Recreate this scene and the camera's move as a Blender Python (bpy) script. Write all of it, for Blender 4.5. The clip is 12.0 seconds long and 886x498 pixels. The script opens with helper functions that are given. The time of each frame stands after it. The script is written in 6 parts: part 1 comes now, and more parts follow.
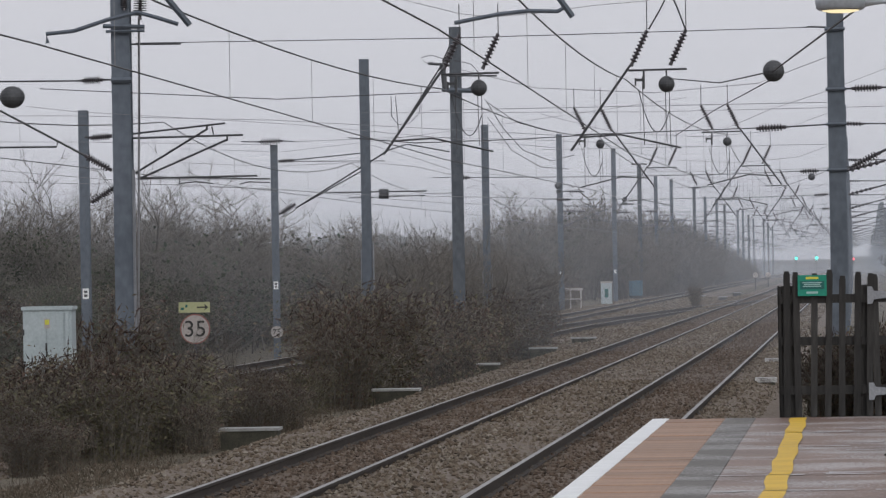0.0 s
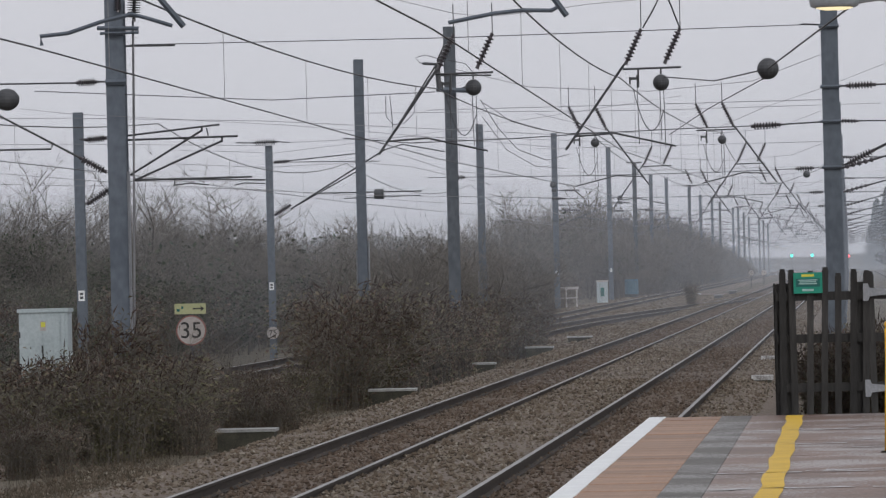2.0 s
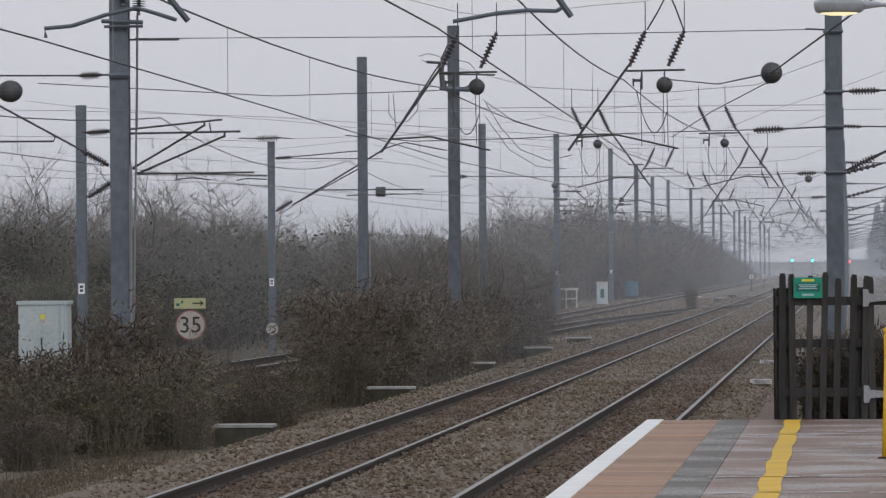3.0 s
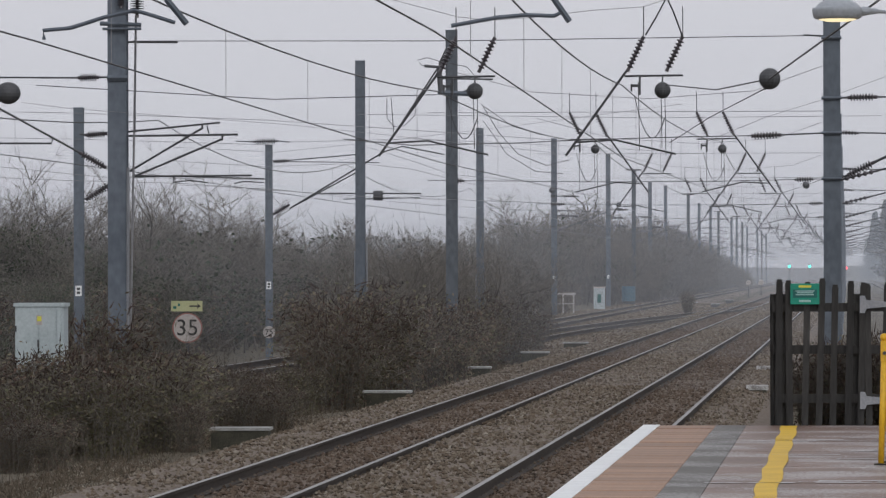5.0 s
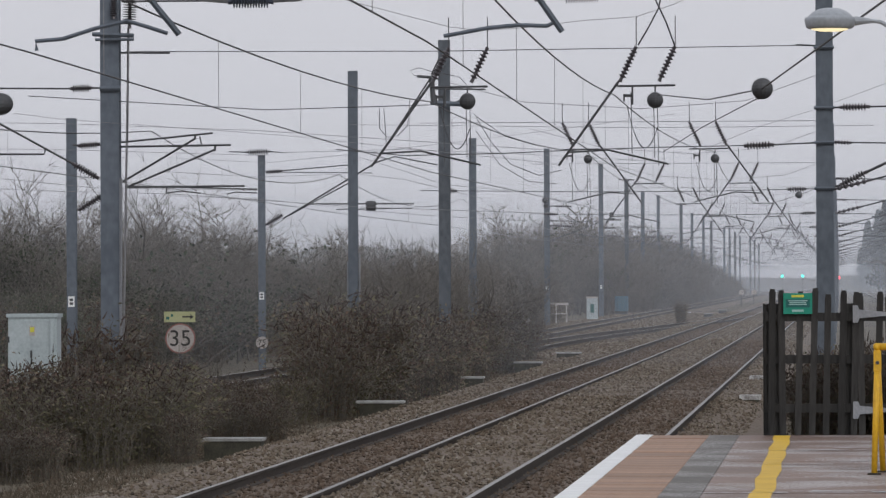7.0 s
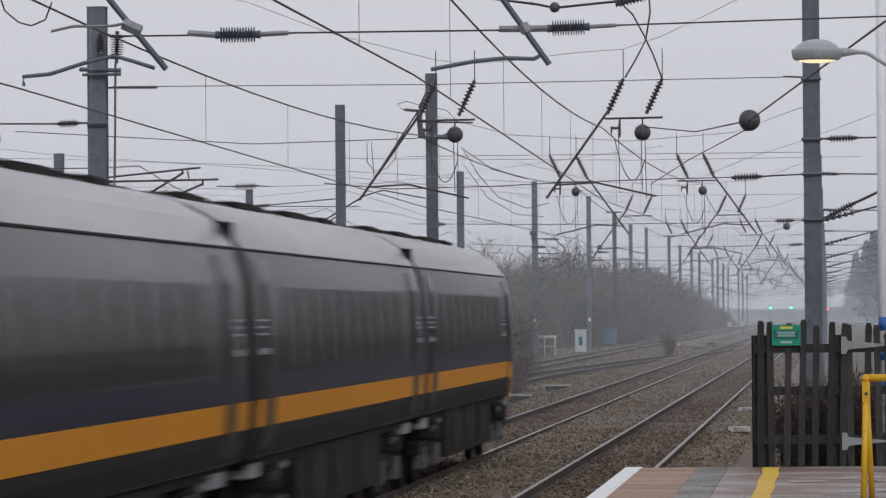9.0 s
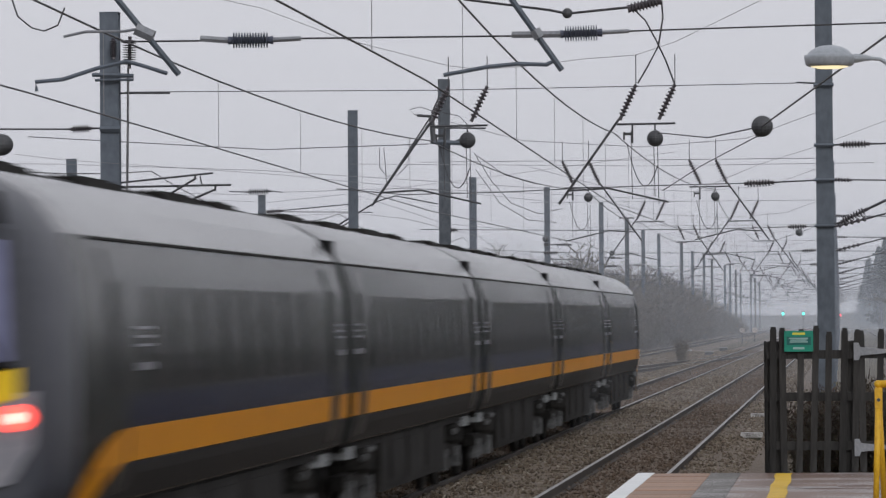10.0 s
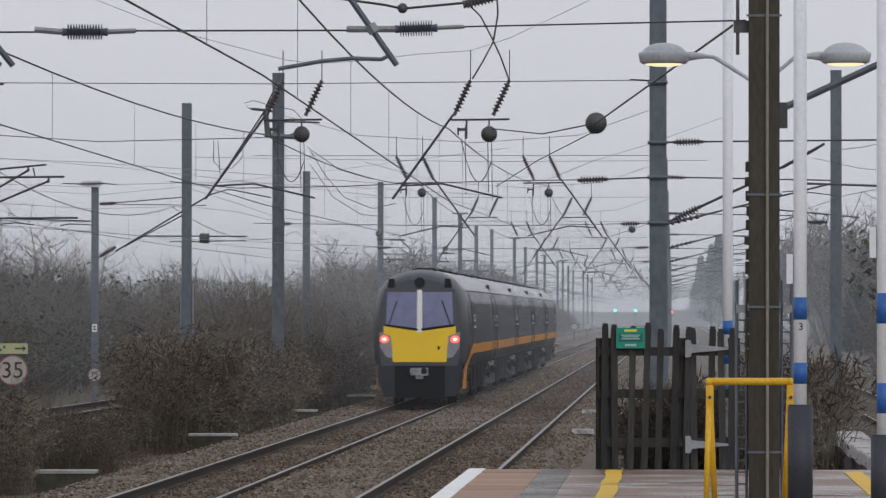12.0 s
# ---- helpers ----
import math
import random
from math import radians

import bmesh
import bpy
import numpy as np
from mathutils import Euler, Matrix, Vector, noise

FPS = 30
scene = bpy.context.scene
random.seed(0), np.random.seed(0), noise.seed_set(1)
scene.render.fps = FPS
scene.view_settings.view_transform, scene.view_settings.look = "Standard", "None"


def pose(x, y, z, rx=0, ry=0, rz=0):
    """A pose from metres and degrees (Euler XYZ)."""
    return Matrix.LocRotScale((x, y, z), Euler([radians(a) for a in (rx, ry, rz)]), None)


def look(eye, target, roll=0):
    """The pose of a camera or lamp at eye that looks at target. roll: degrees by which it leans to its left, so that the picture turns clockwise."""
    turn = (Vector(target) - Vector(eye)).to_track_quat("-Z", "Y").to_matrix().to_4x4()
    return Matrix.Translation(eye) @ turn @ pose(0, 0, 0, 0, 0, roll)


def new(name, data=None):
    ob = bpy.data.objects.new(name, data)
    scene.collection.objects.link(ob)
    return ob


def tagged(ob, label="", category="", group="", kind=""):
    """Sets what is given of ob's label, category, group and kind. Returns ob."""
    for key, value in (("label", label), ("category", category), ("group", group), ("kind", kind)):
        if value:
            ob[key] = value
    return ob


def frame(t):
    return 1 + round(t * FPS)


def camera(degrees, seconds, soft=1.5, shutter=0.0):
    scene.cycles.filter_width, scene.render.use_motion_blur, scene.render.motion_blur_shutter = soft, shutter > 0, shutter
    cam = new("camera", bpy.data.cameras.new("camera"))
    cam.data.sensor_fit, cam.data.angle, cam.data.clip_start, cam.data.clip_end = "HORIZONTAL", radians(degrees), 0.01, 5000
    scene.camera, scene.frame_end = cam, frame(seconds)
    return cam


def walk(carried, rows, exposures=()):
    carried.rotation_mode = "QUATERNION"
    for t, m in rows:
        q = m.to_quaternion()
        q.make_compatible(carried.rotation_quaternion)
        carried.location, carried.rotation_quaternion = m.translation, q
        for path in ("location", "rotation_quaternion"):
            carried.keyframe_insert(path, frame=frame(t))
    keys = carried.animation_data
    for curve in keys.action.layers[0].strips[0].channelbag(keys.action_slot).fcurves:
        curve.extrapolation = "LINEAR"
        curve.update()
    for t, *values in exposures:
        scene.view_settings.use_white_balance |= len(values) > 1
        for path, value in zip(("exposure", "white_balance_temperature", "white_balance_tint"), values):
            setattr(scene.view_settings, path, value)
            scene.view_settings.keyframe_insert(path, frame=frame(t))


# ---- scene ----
# camera on a tripod on the platform: it only pans, tilts and rolls
cam = camera(9.34, 12.0, soft=1.3, shutter=0.65)
EYE = 2.52
walk(cam, [
    (0.0, pose(0, 0, EYE, 90.207, 1.031, 4.336)),
    (0.5, pose(0, 0, EYE, 90.189, 1.040, 4.355)),
    (1.0, pose(0, 0, EYE, 90.170, 1.186, 4.379)),
    (1.5, pose(0, 0, EYE, 90.182, 1.375, 4.330)),
    (2.0, pose(0, 0, EYE, 90.204, 1.400, 4.290)),
    (2.5, pose(0, 0, EYE, 90.201, 1.084, 4.246)),
    (3.0, pose(0, 0, EYE, 90.191, 0.452, 4.294)),
    (5.0, pose(0, 0, EYE, 90.235, 0.141, 4.263)),
    (5.5, pose(0, 0, EYE, 90.243, 0.152, 4.209)),
    (6.0, pose(0, 0, EYE, 90.254, 0.161, 4.168)),
    (6.5, pose(0, 0, EYE, 90.276, 0.189, 4.148)),
    (7.0, pose(0, 0, EYE, 90.343, 0.226, 4.188)),
    (9.0, pose(0, 0, EYE, 90.694, 0.514, 4.065)),
    (9.5, pose(0, 0, EYE, 90.726, 0.473, 4.076)),
    (10.0, pose(0, 0, EYE, 90.755, 0.458, 4.196)),
    (10.5, pose(0, 0, EYE, 90.689, 0.302, 4.161)),
    (11.0, pose(0, 0, EYE, 90.643, 0.083, 3.220)),
    (11.5, pose(0, 0, EYE, 90.672, 0.082, 2.583)),
    (12.0, pose(0, 0, EYE, 90.691, -0.029, 2.427)),
])

# ---- light: an overcast winter sky with a weak, wide sun ----
world = bpy.data.worlds.new("overcast")
scene.world = world
world.use_nodes = True
wn, wl = world.node_tree.nodes, world.node_tree.links
sky = wn.new("ShaderNodeTexSky")
sky.sky_type, sky.sun_disc = "NISHITA", False
sky.sun_elevation, sky.sun_rotation = radians(28), radians(150)
sky.air_density, sky.dust_density = 1.0, 6.0
grey = wn.new("ShaderNodeHueSaturation")
grey.inputs["Saturation"].default_value = 0.08
grey.inputs["Value"].default_value = 0.08
cloud = wn.new("ShaderNodeMix")
cloud.data_type = "RGBA"
cloud.inputs["Factor"].default_value = 0.8
cloud.inputs["B"].default_value = (0.775, 0.78, 0.845, 1)
wl.new(sky.outputs["Color"], grey.inputs["Color"])
wl.new(grey.outputs["Color"], cloud.inputs["A"])
wl.new(cloud.outputs["Result"], wn["Background"].inputs["Color"])
wn["Background"].inputs["Strength"].default_value = 1.0
sun = new("sun", bpy.data.lights.new("sun", "SUN"))
sun.data.energy, sun.data.angle, sun.data.color = 0.5, radians(25), (1.0, 0.97, 0.93)
sun.matrix_world = look((40, -80, 60), (0, 40, 0))


# ---- materials ----
def material(name, low, high, rough=0.8, metal=0.0, scale=8.0, fine=60.0, bump=0.0, random_shift=0.0, stretch=(1, 1, 1), spec=0.5):
    m = bpy.data.materials.new(name)
    m.use_nodes = True
    n, l = m.node_tree.nodes, m.node_tree.links
    b = n["Principled BSDF"]
    b.inputs["Roughness"].default_value, b.inputs["Metallic"].default_value = rough, metal
    b.inputs["Specular IOR Level"].default_value = spec
    co, mp = n.new("ShaderNodeTexCoord"), n.new("ShaderNodeMapping")
    mp.inputs["Scale"].default_value = stretch
    l.new(co.outputs["Object"], mp.inputs["Vector"])
    big, small = n.new("ShaderNodeTexNoise"), n.new("ShaderNodeTexNoise")
    for t, s, d in ((big, scale, 5), (small, fine, 3)):
        t.inputs["Scale"].default_value, t.inputs["Detail"].default_value = s, d
        l.new(mp.outputs["Vector"], t.inputs["Vector"])
    add = n.new("ShaderNodeMath")
    add.operation = "MULTIPLY_ADD"
    add.inputs[1].default_value = 0.5
    half = n.new("ShaderNodeMath")
    half.operation = "MULTIPLY"
    half.inputs[1].default_value = 0.5
    l.new(small.outputs["Fac"], half.inputs[0])
    l.new(big.outputs["Fac"], add.inputs[0])
    l.new(half.outputs[0], add.inputs[2])
    ramp = n.new("ShaderNodeValToRGB")
    ramp.color_ramp.elements[0].position, ramp.color_ramp.elements[1].position = 0.36, 0.64
    ramp.color_ramp.elements[0].color, ramp.color_ramp.elements[1].color = (*low, 1), (*high, 1)
    l.new(add.outputs[0], ramp.inputs["Fac"])
    out = ramp.outputs["Color"]
    if random_shift:
        oi, hs = n.new("ShaderNodeObjectInfo"), n.new("ShaderNodeHueSaturation")
        mr = n.new("ShaderNodeMapRange")
        mr.inputs["To Min"].default_value, mr.inputs["To Max"].default_value = 1 - random_shift, 1 + random_shift
        l.new(oi.outputs["Random"], mr.inputs["Value"])
        l.new(mr.outputs["Result"], hs.inputs["Value"])
        l.new(out, hs.inputs["Color"])
        out = hs.outputs["Color"]
    l.new(out, b.inputs["Base Color"])
    if bump:
        bp = n.new("ShaderNodeBump")
        bp.inputs["Strength"].default_value, bp.inputs["Distance"].default_value = bump, 0.02
        l.new(add.outputs[0], bp.inputs["Height"])
        l.new(bp.outputs["Normal"], b.inputs["Normal"])
    return m


def island_material(name, colours, rough=0.9):
    """A colour for each loose piece of a joined mesh."""
    m = bpy.data.materials.new(name)
    m.use_nodes = True
    n, l = m.node_tree.nodes, m.node_tree.links
    b = n["Principled BSDF"]
    b.inputs["Roughness"].default_value = rough
    b.inputs["Specular IOR Level"].default_value = 0.25
    geo, ramp = n.new("ShaderNodeNewGeometry"), n.new("ShaderNodeValToRGB")
    e = ramp.color_ramp.elements
    while len(e) < len(colours):
        e.new(0.5)
    for i, c in enumerate(colours):
        e[i].position, e[i].color = i / (len(colours) - 1), (*c, 1)
    l.new(geo.outputs["Random Per Island"], ramp.inputs["Fac"])
    l.new(ramp.outputs["Color"], b.inputs["Base Color"])
    return m


def glow(name, colour, strength):
    m = bpy.data.materials.new(name)
    m.use_nodes = True
    b = m.node_tree.nodes["Principled BSDF"]
    b.inputs["Base Color"].default_value = (*colour, 1)
    b.inputs["Emission Color"].default_value = (*colour, 1)
    b.inputs["Emission Strength"].default_value = strength
    return m


GALV = material("galvanised_steel", (0.085, 0.102, 0.125), (0.135, 0.158, 0.19), 0.6, 0.3, 0.8, 9, 0.03, 0.1, (1, 1, 0.6))
GALV_LIGHT = material("bright_galvanised_steel", (0.2, 0.21, 0.23), (0.32, 0.33, 0.35), 0.5, 0.4, 3, 40)
BROWN_STEEL = material("weathered_brown_steel", (0.030, 0.027, 0.020), (0.062, 0.055, 0.040), 0.75, 0.1, 2.0, 30, 0.2, 0, (1, 1, 0.3))
DARK_STEEL = material("dark_fittings_steel", (0.05, 0.052, 0.056), (0.10, 0.103, 0.11), 0.6, 0.4, 6, 60)
WIRE = material("tarnished_wire", (0.045, 0.045, 0.05), (0.09, 0.09, 0.095), 0.6, 0.5, 2, 30)
WIRE_THIN = material("pale_thin_wire", (0.16, 0.16, 0.17), (0.26, 0.26, 0.27), 0.6, 0.4, 2, 30)
INSULATOR = material("dark_glazed_insulator", (0.045, 0.04, 0.046), (0.085, 0.076, 0.086), 0.3, 0, 10, 60)
BLUE_INSULATOR = material("grey_blue_insulator", (0.05, 0.06, 0.09), (0.09, 0.10, 0.14), 0.35, 0, 10, 60)
BALLAST = material("ballast_bed", (0.075, 0.056, 0.042), (0.20, 0.16, 0.125), 0.95, 0, 9.0, 24, 1.0)
BALLAST_RUSTY = material("rust_stained_ballast_bed", (0.062, 0.045, 0.033), (0.165, 0.122, 0.09), 0.95, 0, 7.0, 24, 1.0)
STONE_RUSTY = island_material("rusty_ballast_stones", [(0.05, 0.038, 0.029), (0.115, 0.082, 0.06), (0.15, 0.118, 0.092), (0.09, 0.062, 0.044), (0.20, 0.17, 0.145)])
STONE = island_material("ballast_stones", [(0.055, 0.045, 0.034), (0.13, 0.10, 0.073), (0.19, 0.163, 0.13), (0.11, 0.08, 0.055), (0.28, 0.252, 0.21)])
RAIL = material("rusty_rail", (0.022, 0.016, 0.013), (0.05, 0.038, 0.03), 0.8, 0.2, 3, 40, 0.2, 0, (1, 0.1, 1))
RAIL_TOP = material("polished_rail_head", (0.16, 0.155, 0.15), (0.27, 0.26, 0.25), 0.42, 0.75, 2, 20, 0, 0, (1, 0.05, 1))
SLEEPER = material("stained_concrete_sleeper", (0.07, 0.058, 0.048), (0.16, 0.14, 0.12), 0.9, 0, 3, 40, 0.3, 0.2)
# Grey concrete lifted in colour to carry the sheen on lid tops.
CONCRETE = material("grey_concrete", (0.22, 0.22, 0.21), (0.42, 0.425, 0.42), 0.9, 0, 3, 50, 0.3, 0.15)
DARK_GALV = material("soot_stained_galvanised_steel", (0.06, 0.07, 0.083), (0.115, 0.13, 0.15), 0.65, 0.3, 0.6, 9, 0.03, 0.1, (1, 1, 0.5))
SOIL = material("winter_earth_and_litter", (0.05, 0.042, 0.03), (0.15, 0.125, 0.085), 0.95, 0, 2.5, 26, 1.0)


# ---- builders ----
def part(name, bm, mat, parent=None, label="", at=None, smooth=False):
    me = bpy.data.meshes.new(name)
    bm.normal_update()
    bm.to_mesh(me)
    bm.free()
    for m in (mat if isinstance(mat, (list, tuple)) else [mat]):
        me.materials.append(m)
    if smooth:
        for p in me.polygons:
            p.use_smooth = True
    ob = new(name, me)
    if parent is not None:
        ob.parent = parent
    if at is not None:
        ob.matrix_basis = at
    return tagged(ob, label)


def thing(name, label, category, at=None, group="", kind=""):
    ob = new(name)
    ob.matrix_basis = at or Matrix()
    return tagged(ob, label, category, group, kind)


def box(bm, x0, x1, y0, y1, z0, z1, index=0):
    v = [bm.verts.new(p) for p in ((x0, y0, z0), (x1, y0, z0), (x1, y1, z0), (x0, y1, z0), (x0, y0, z1), (x1, y0, z1), (x1, y1, z1), (x0, y1, z1))]
    for f in ((3, 2, 1, 0), (4, 5, 6, 7), (0, 1, 5, 4), (1, 2, 6, 5), (2, 3, 7, 6), (3, 0, 4, 7)):
        bm.faces.new([v[i] for i in f]).material_index = index
    return bm


def boxes(*rows):
    bm = bmesh.new()
    for r in rows:
        box(bm, *r)
    return bm


def tube(bm, pts, r, n=6, r2=None):
    """A round bar along the points."""
    pts = [Vector(p) for p in pts]
    rings = []
    for i, p in enumerate(pts):
        d = (pts[min(i + 1, len(pts) - 1)] - pts[max(i - 1, 0)]).normalized()
        a = d.orthogonal().normalized() if abs(d.z) > 0.95 else d.cross(Vector((0, 0, 1))).normalized()
        b = d.cross(a)
        k = r if r2 is None else r + (r2 - r) * i / (len(pts) - 1)
        rings.append([bm.verts.new(p + k * (math.cos(2 * math.pi * j / n) * a + math.sin(2 * math.pi * j / n) * b)) for j in range(n)])
    for s, t in zip(rings, rings[1:]):
        for j in range(n):
            bm.faces.new((s[j], s[(j + 1) % n], t[(j + 1) % n], t[j]))
    bm.faces.new(rings[0][::-1])
    bm.faces.new(rings[-1])
    return bm


def spin(bm, p, q, profile, n=10):
    """A turned body between p and q; profile: (share of the length, radius)."""
    p, q = Vector(p), Vector(q)
    d = (q - p).normalized()
    a = d.orthogonal().normalized()
    b = d.cross(a)
    rings = [[bm.verts.new(p.lerp(q, s) + r * (math.cos(2 * math.pi * j / n) * a + math.sin(2 * math.pi * j / n) * b)) for j in range(n)] for s, r in profile]
    for s, t in zip(rings, rings[1:]):
        for j in range(n):
            bm.faces.new((s[j], s[(j + 1) % n], t[(j + 1) % n], t[j]))
    bm.faces.new(rings[0][::-1])
    bm.faces.new(rings[-1])
    return bm


def sheds(p, q, count=8, r=0.075, core=0.03):
    """A ribbed insulator."""
    prof = [(0, core * 1.3)]
    for i in range(count):
        s = 0.1 + 0.8 * i / count
        w = 0.8 / count
        prof += [(s, core), (s + 0.3 * w, r), (s + 0.55 * w, r * 0.9), (s + 0.7 * w, core)]
    prof.append((1, core * 1.3))
    return spin(bmesh.new(), p, q, prof, 9)


def sag(p, q, dip, n=14):
    p, q = Vector(p), Vector(q)
    return [p.lerp(q, i / n) - Vector((0, 0, dip * 4 * (i / n) * (1 - i / n))) for i in range(n + 1)]


def wire(name, label, pts, r=0.008, mat=None, group="overhead wires", n=5):
    return tagged(part(name, tube(bmesh.new(), pts, r, n), mat or WIRE), label, "wire", group)


def sphere(bm, c, r, sx=1, sy=1, sz=1):
    bmesh.ops.create_uvsphere(bm, u_segments=16, v_segments=10, radius=r, matrix=Matrix.Translation(c) @ Matrix.Diagonal((sx, sy, sz, 1)))
    return bm


# ---- ground, tracks ----
RIGHT, LEFT, SLOW, BRANCH = -3.58, -7.0, -14.6, 5.6
rng = np.random.default_rng(4)


def ground():
    bm = bmesh.new()
    xs = [-900, -300, -120, -60, -40, -30, -24, -20, -12.6, -11.4, -10.4, -9.9, -8, 4, 10, 16, 30, 80, 300, 900]
    ys = [-700, -200, 0, 30] + list(range(50, 300, 6)) + list(range(300, 1200, 50)) + [1500, 2200, 3200]
    def height(x, y):
        z = -0.42 + 0.12 * noise.noise(Vector((x * 0.6, y * 0.25, 0)))
        if x < -21:
            z += min(1.2, (-21 - x) * 0.12)
        return z
    grid = [[bm.verts.new((x, y, height(x, y))) for x in xs] for y in ys]
    for a, b in zip(grid, grid[1:]):
        for i in range(len(xs) - 1):
            bm.faces.new((a[i], a[i + 1], b[i + 1], b[i]))
    tagged(part("ground", bm, SOIL, smooth=True), "brown winter earth with leaf litter beside the railway", "ground", kind="structure")


# ballast heights across the two fast lines
BED = [(-10.1, -0.5), (-9.6, -0.28), (-9.0, -0.06), (-7.86, -0.1), (-7.7, -0.17), (-6.32, -0.17), (-6.2, -0.085), (-5.3, -0.05), (-4.42, -0.1), (-4.28, -0.17), (-2.9, -0.17), (-2.78, -0.13), (-2.2, -0.12), (-1.7, -0.25), (-0.9, -0.5)]


def ballast():
    for name, prof in (("ballast_bed", BED),
                       ("ballast_bed", [(-13.4, -0.5), (-13.0, -0.2), (-11.6, -0.2), (-10.2, -0.2), (-9.2, -0.21), (-8.9, -0.5)]),
                       ("ballast_bed", [(-18.6, -0.5), (-17.9, -0.19), (-13.1, -0.19), (-12.3, -0.5)])):
        bm = bmesh.new()
        ys = list(range(-60, 220, 2)) + list(range(220, 1800, 60))
        if prof[0][0] == -13.4:
            ys = list(range(176, 470, 4))
        rows = []
        for y in ys:
            rows.append([bm.verts.new((x + (rng.uniform(-0.12, 0.12) if i in (0, 1) else 0), y, z + rng.uniform(-0.025, 0.025))) for i, (x, z) in enumerate(prof)])
        for a, b in zip(rows, rows[1:]):
            for i in range(len(prof) - 1):
                bm.faces.new((a[i], a[i + 1], b[i + 1], b[i]))
        for f in bm.faces:
            c = f.calc_center_median()
            f.material_index = 1 if min(abs(c.x - RIGHT), abs(c.x - LEFT)) < 0.8 else 0
        tagged(part(name, bm, [BALLAST, BALLAST_RUSTY]), "brown and grey track ballast", "ballast", kind="structure")


def scatter_stones():
    n = 170000
    base = np.array([(1, 0, 0), (-0.5, 0.87, 0), (-0.5, -0.87, 0), (0.1, 0.1, 0.75), (0, 0, -0.6)])
    faces = np.array([(0, 1, 3), (1, 2, 3), (2, 0, 3), (1, 0, 4), (2, 1, 4), (0, 2, 4)])
    y = 38 + 400 * rng.random(n) ** 1.9
    x = rng.uniform(-11.6, -1.7, n)
    z = np.interp(x, [p[0] for p in BED], [max(-0.41, p[1]) for p in BED]) + rng.uniform(-0.01, 0.025, n)
    k = n // 8
    x[:k], y[:k] = rng.uniform(-18.2, -12.2, k), rng.uniform(72, 135, k)
    z[:k] = np.interp(x[:k], [-18.6, -17.9, -13.1, -12.3], [-0.5, -0.19, -0.19, -0.5]) + rng.uniform(-0.01, 0.03, k)
    j = slice(k, k + 26000)
    x[j], y[j] = rng.uniform(-18.0, -9.3, 26000), rng.uniform(170, 440, 26000)
    z[j] = np.interp(x[j], [-18.0, -17.9, -13.2, -13.0, -9.2], [-0.25, -0.18, -0.2, -0.2, -0.2]) + rng.uniform(-0.01, 0.03, 26000)
    size = rng.uniform(0.02, 0.048, n) * np.interp(y, [38, 120, 440], [1.0, 1.0, 2.2])
    ang = rng.uniform(0, 6.28, n)
    jit = rng.uniform(0.7, 1.3, (n, 5, 3))
    p = base[None] * jit * size[:, None, None]
    c, s = np.cos(ang)[:, None], np.sin(ang)[:, None]
    v = np.stack([p[..., 0] * c - p[..., 1] * s + x[:, None], p[..., 0] * s + p[..., 1] * c + y[:, None], p[..., 2] + z[:, None]], -1).reshape(-1, 3)
    f = (faces[None] + 5 * np.arange(n)[:, None, None]).reshape(-1, 3)
    me = bpy.data.meshes.new("ballast_stones")
    me.from_pydata(v.tolist(), [], f.tolist())
    me.materials.append(STONE)
    me.materials.append(STONE_RUSTY)
    four_foot = np.minimum(np.abs(x - RIGHT), np.abs(x - LEFT)) < 0.74
    me.polygons.foreach_set("material_index", np.repeat(four_foot.astype(np.int32), 6))
    tagged(new("ballast_stones", me), "loose brown and grey ballast stones between the rails", "stones", kind="stuff")


RAIL_SHAPE = [(-0.035, 0), (0.035, 0), (0.036, -0.035), (0.01, -0.05), (0.01, -0.13), (0.07, -0.145), (0.07, -0.159), (-0.07, -0.159), (-0.07, -0.145), (-0.01, -0.13), (-0.01, -0.05), (-0.036, -0.035)]


def rail(path, group):
    """One running rail along (x, y) points."""
    bm = bmesh.new()
    rows = [[bm.verts.new((x + a, y, b)) for a, b in RAIL_SHAPE] for x, y in path]
    n = len(RAIL_SHAPE)
    for r, s in zip(rows, rows[1:]):
        for i in range(n):
            bm.faces.new((r[i], s[i], s[(i + 1) % n], r[(i + 1) % n])).material_index = 1 if i == 0 else 0
    bm.faces.new(rows[0])
    bm.faces.new(rows[-1][::-1])
    tagged(part("rail", bm, [RAIL, RAIL_TOP]), "rusty steel running rail with a polished head", "rail", group)


def track(x, group):
    for s in (-0.753, 0.753):
        rail([(x + s, -60), (x + s, 300), (x + s, 2200)], group)


def sleepers(x, y0, y1, group):
    """Concrete sleepers, nearly buried in the ballast, with a clip each side of the rails."""
    me = bpy.data.meshes.new("sleeper")
    bm = bmesh.new()
    for a, b in ((-1.25, 1.25),):
        box(bm, a, b, -0.12, 0.12, -0.36, -0.165)
    for s in (-0.753, 0.753):
        for d in (-0.11, 0.11):
            box(bm, s + d - 0.035, s + d + 0.035, -0.06, 0.06, -0.17, -0.135)
    bm.to_mesh(me)
    bm.free()
    me.materials.append(SLEEPER)
    root = tagged(new("sleepers"), "stained concrete sleepers sunk in ballast", "sleeper", group, "structure")
    for i in range(int((y1 - y0) / 0.65)):
        ob = new("sleeper", me)
        ob.parent = root
        ob.location = (x + rng.uniform(-0.02, 0.02), y0 + 0.65 * i + rng.uniform(-0.02, 0.02), rng.uniform(-0.07, -0.02))


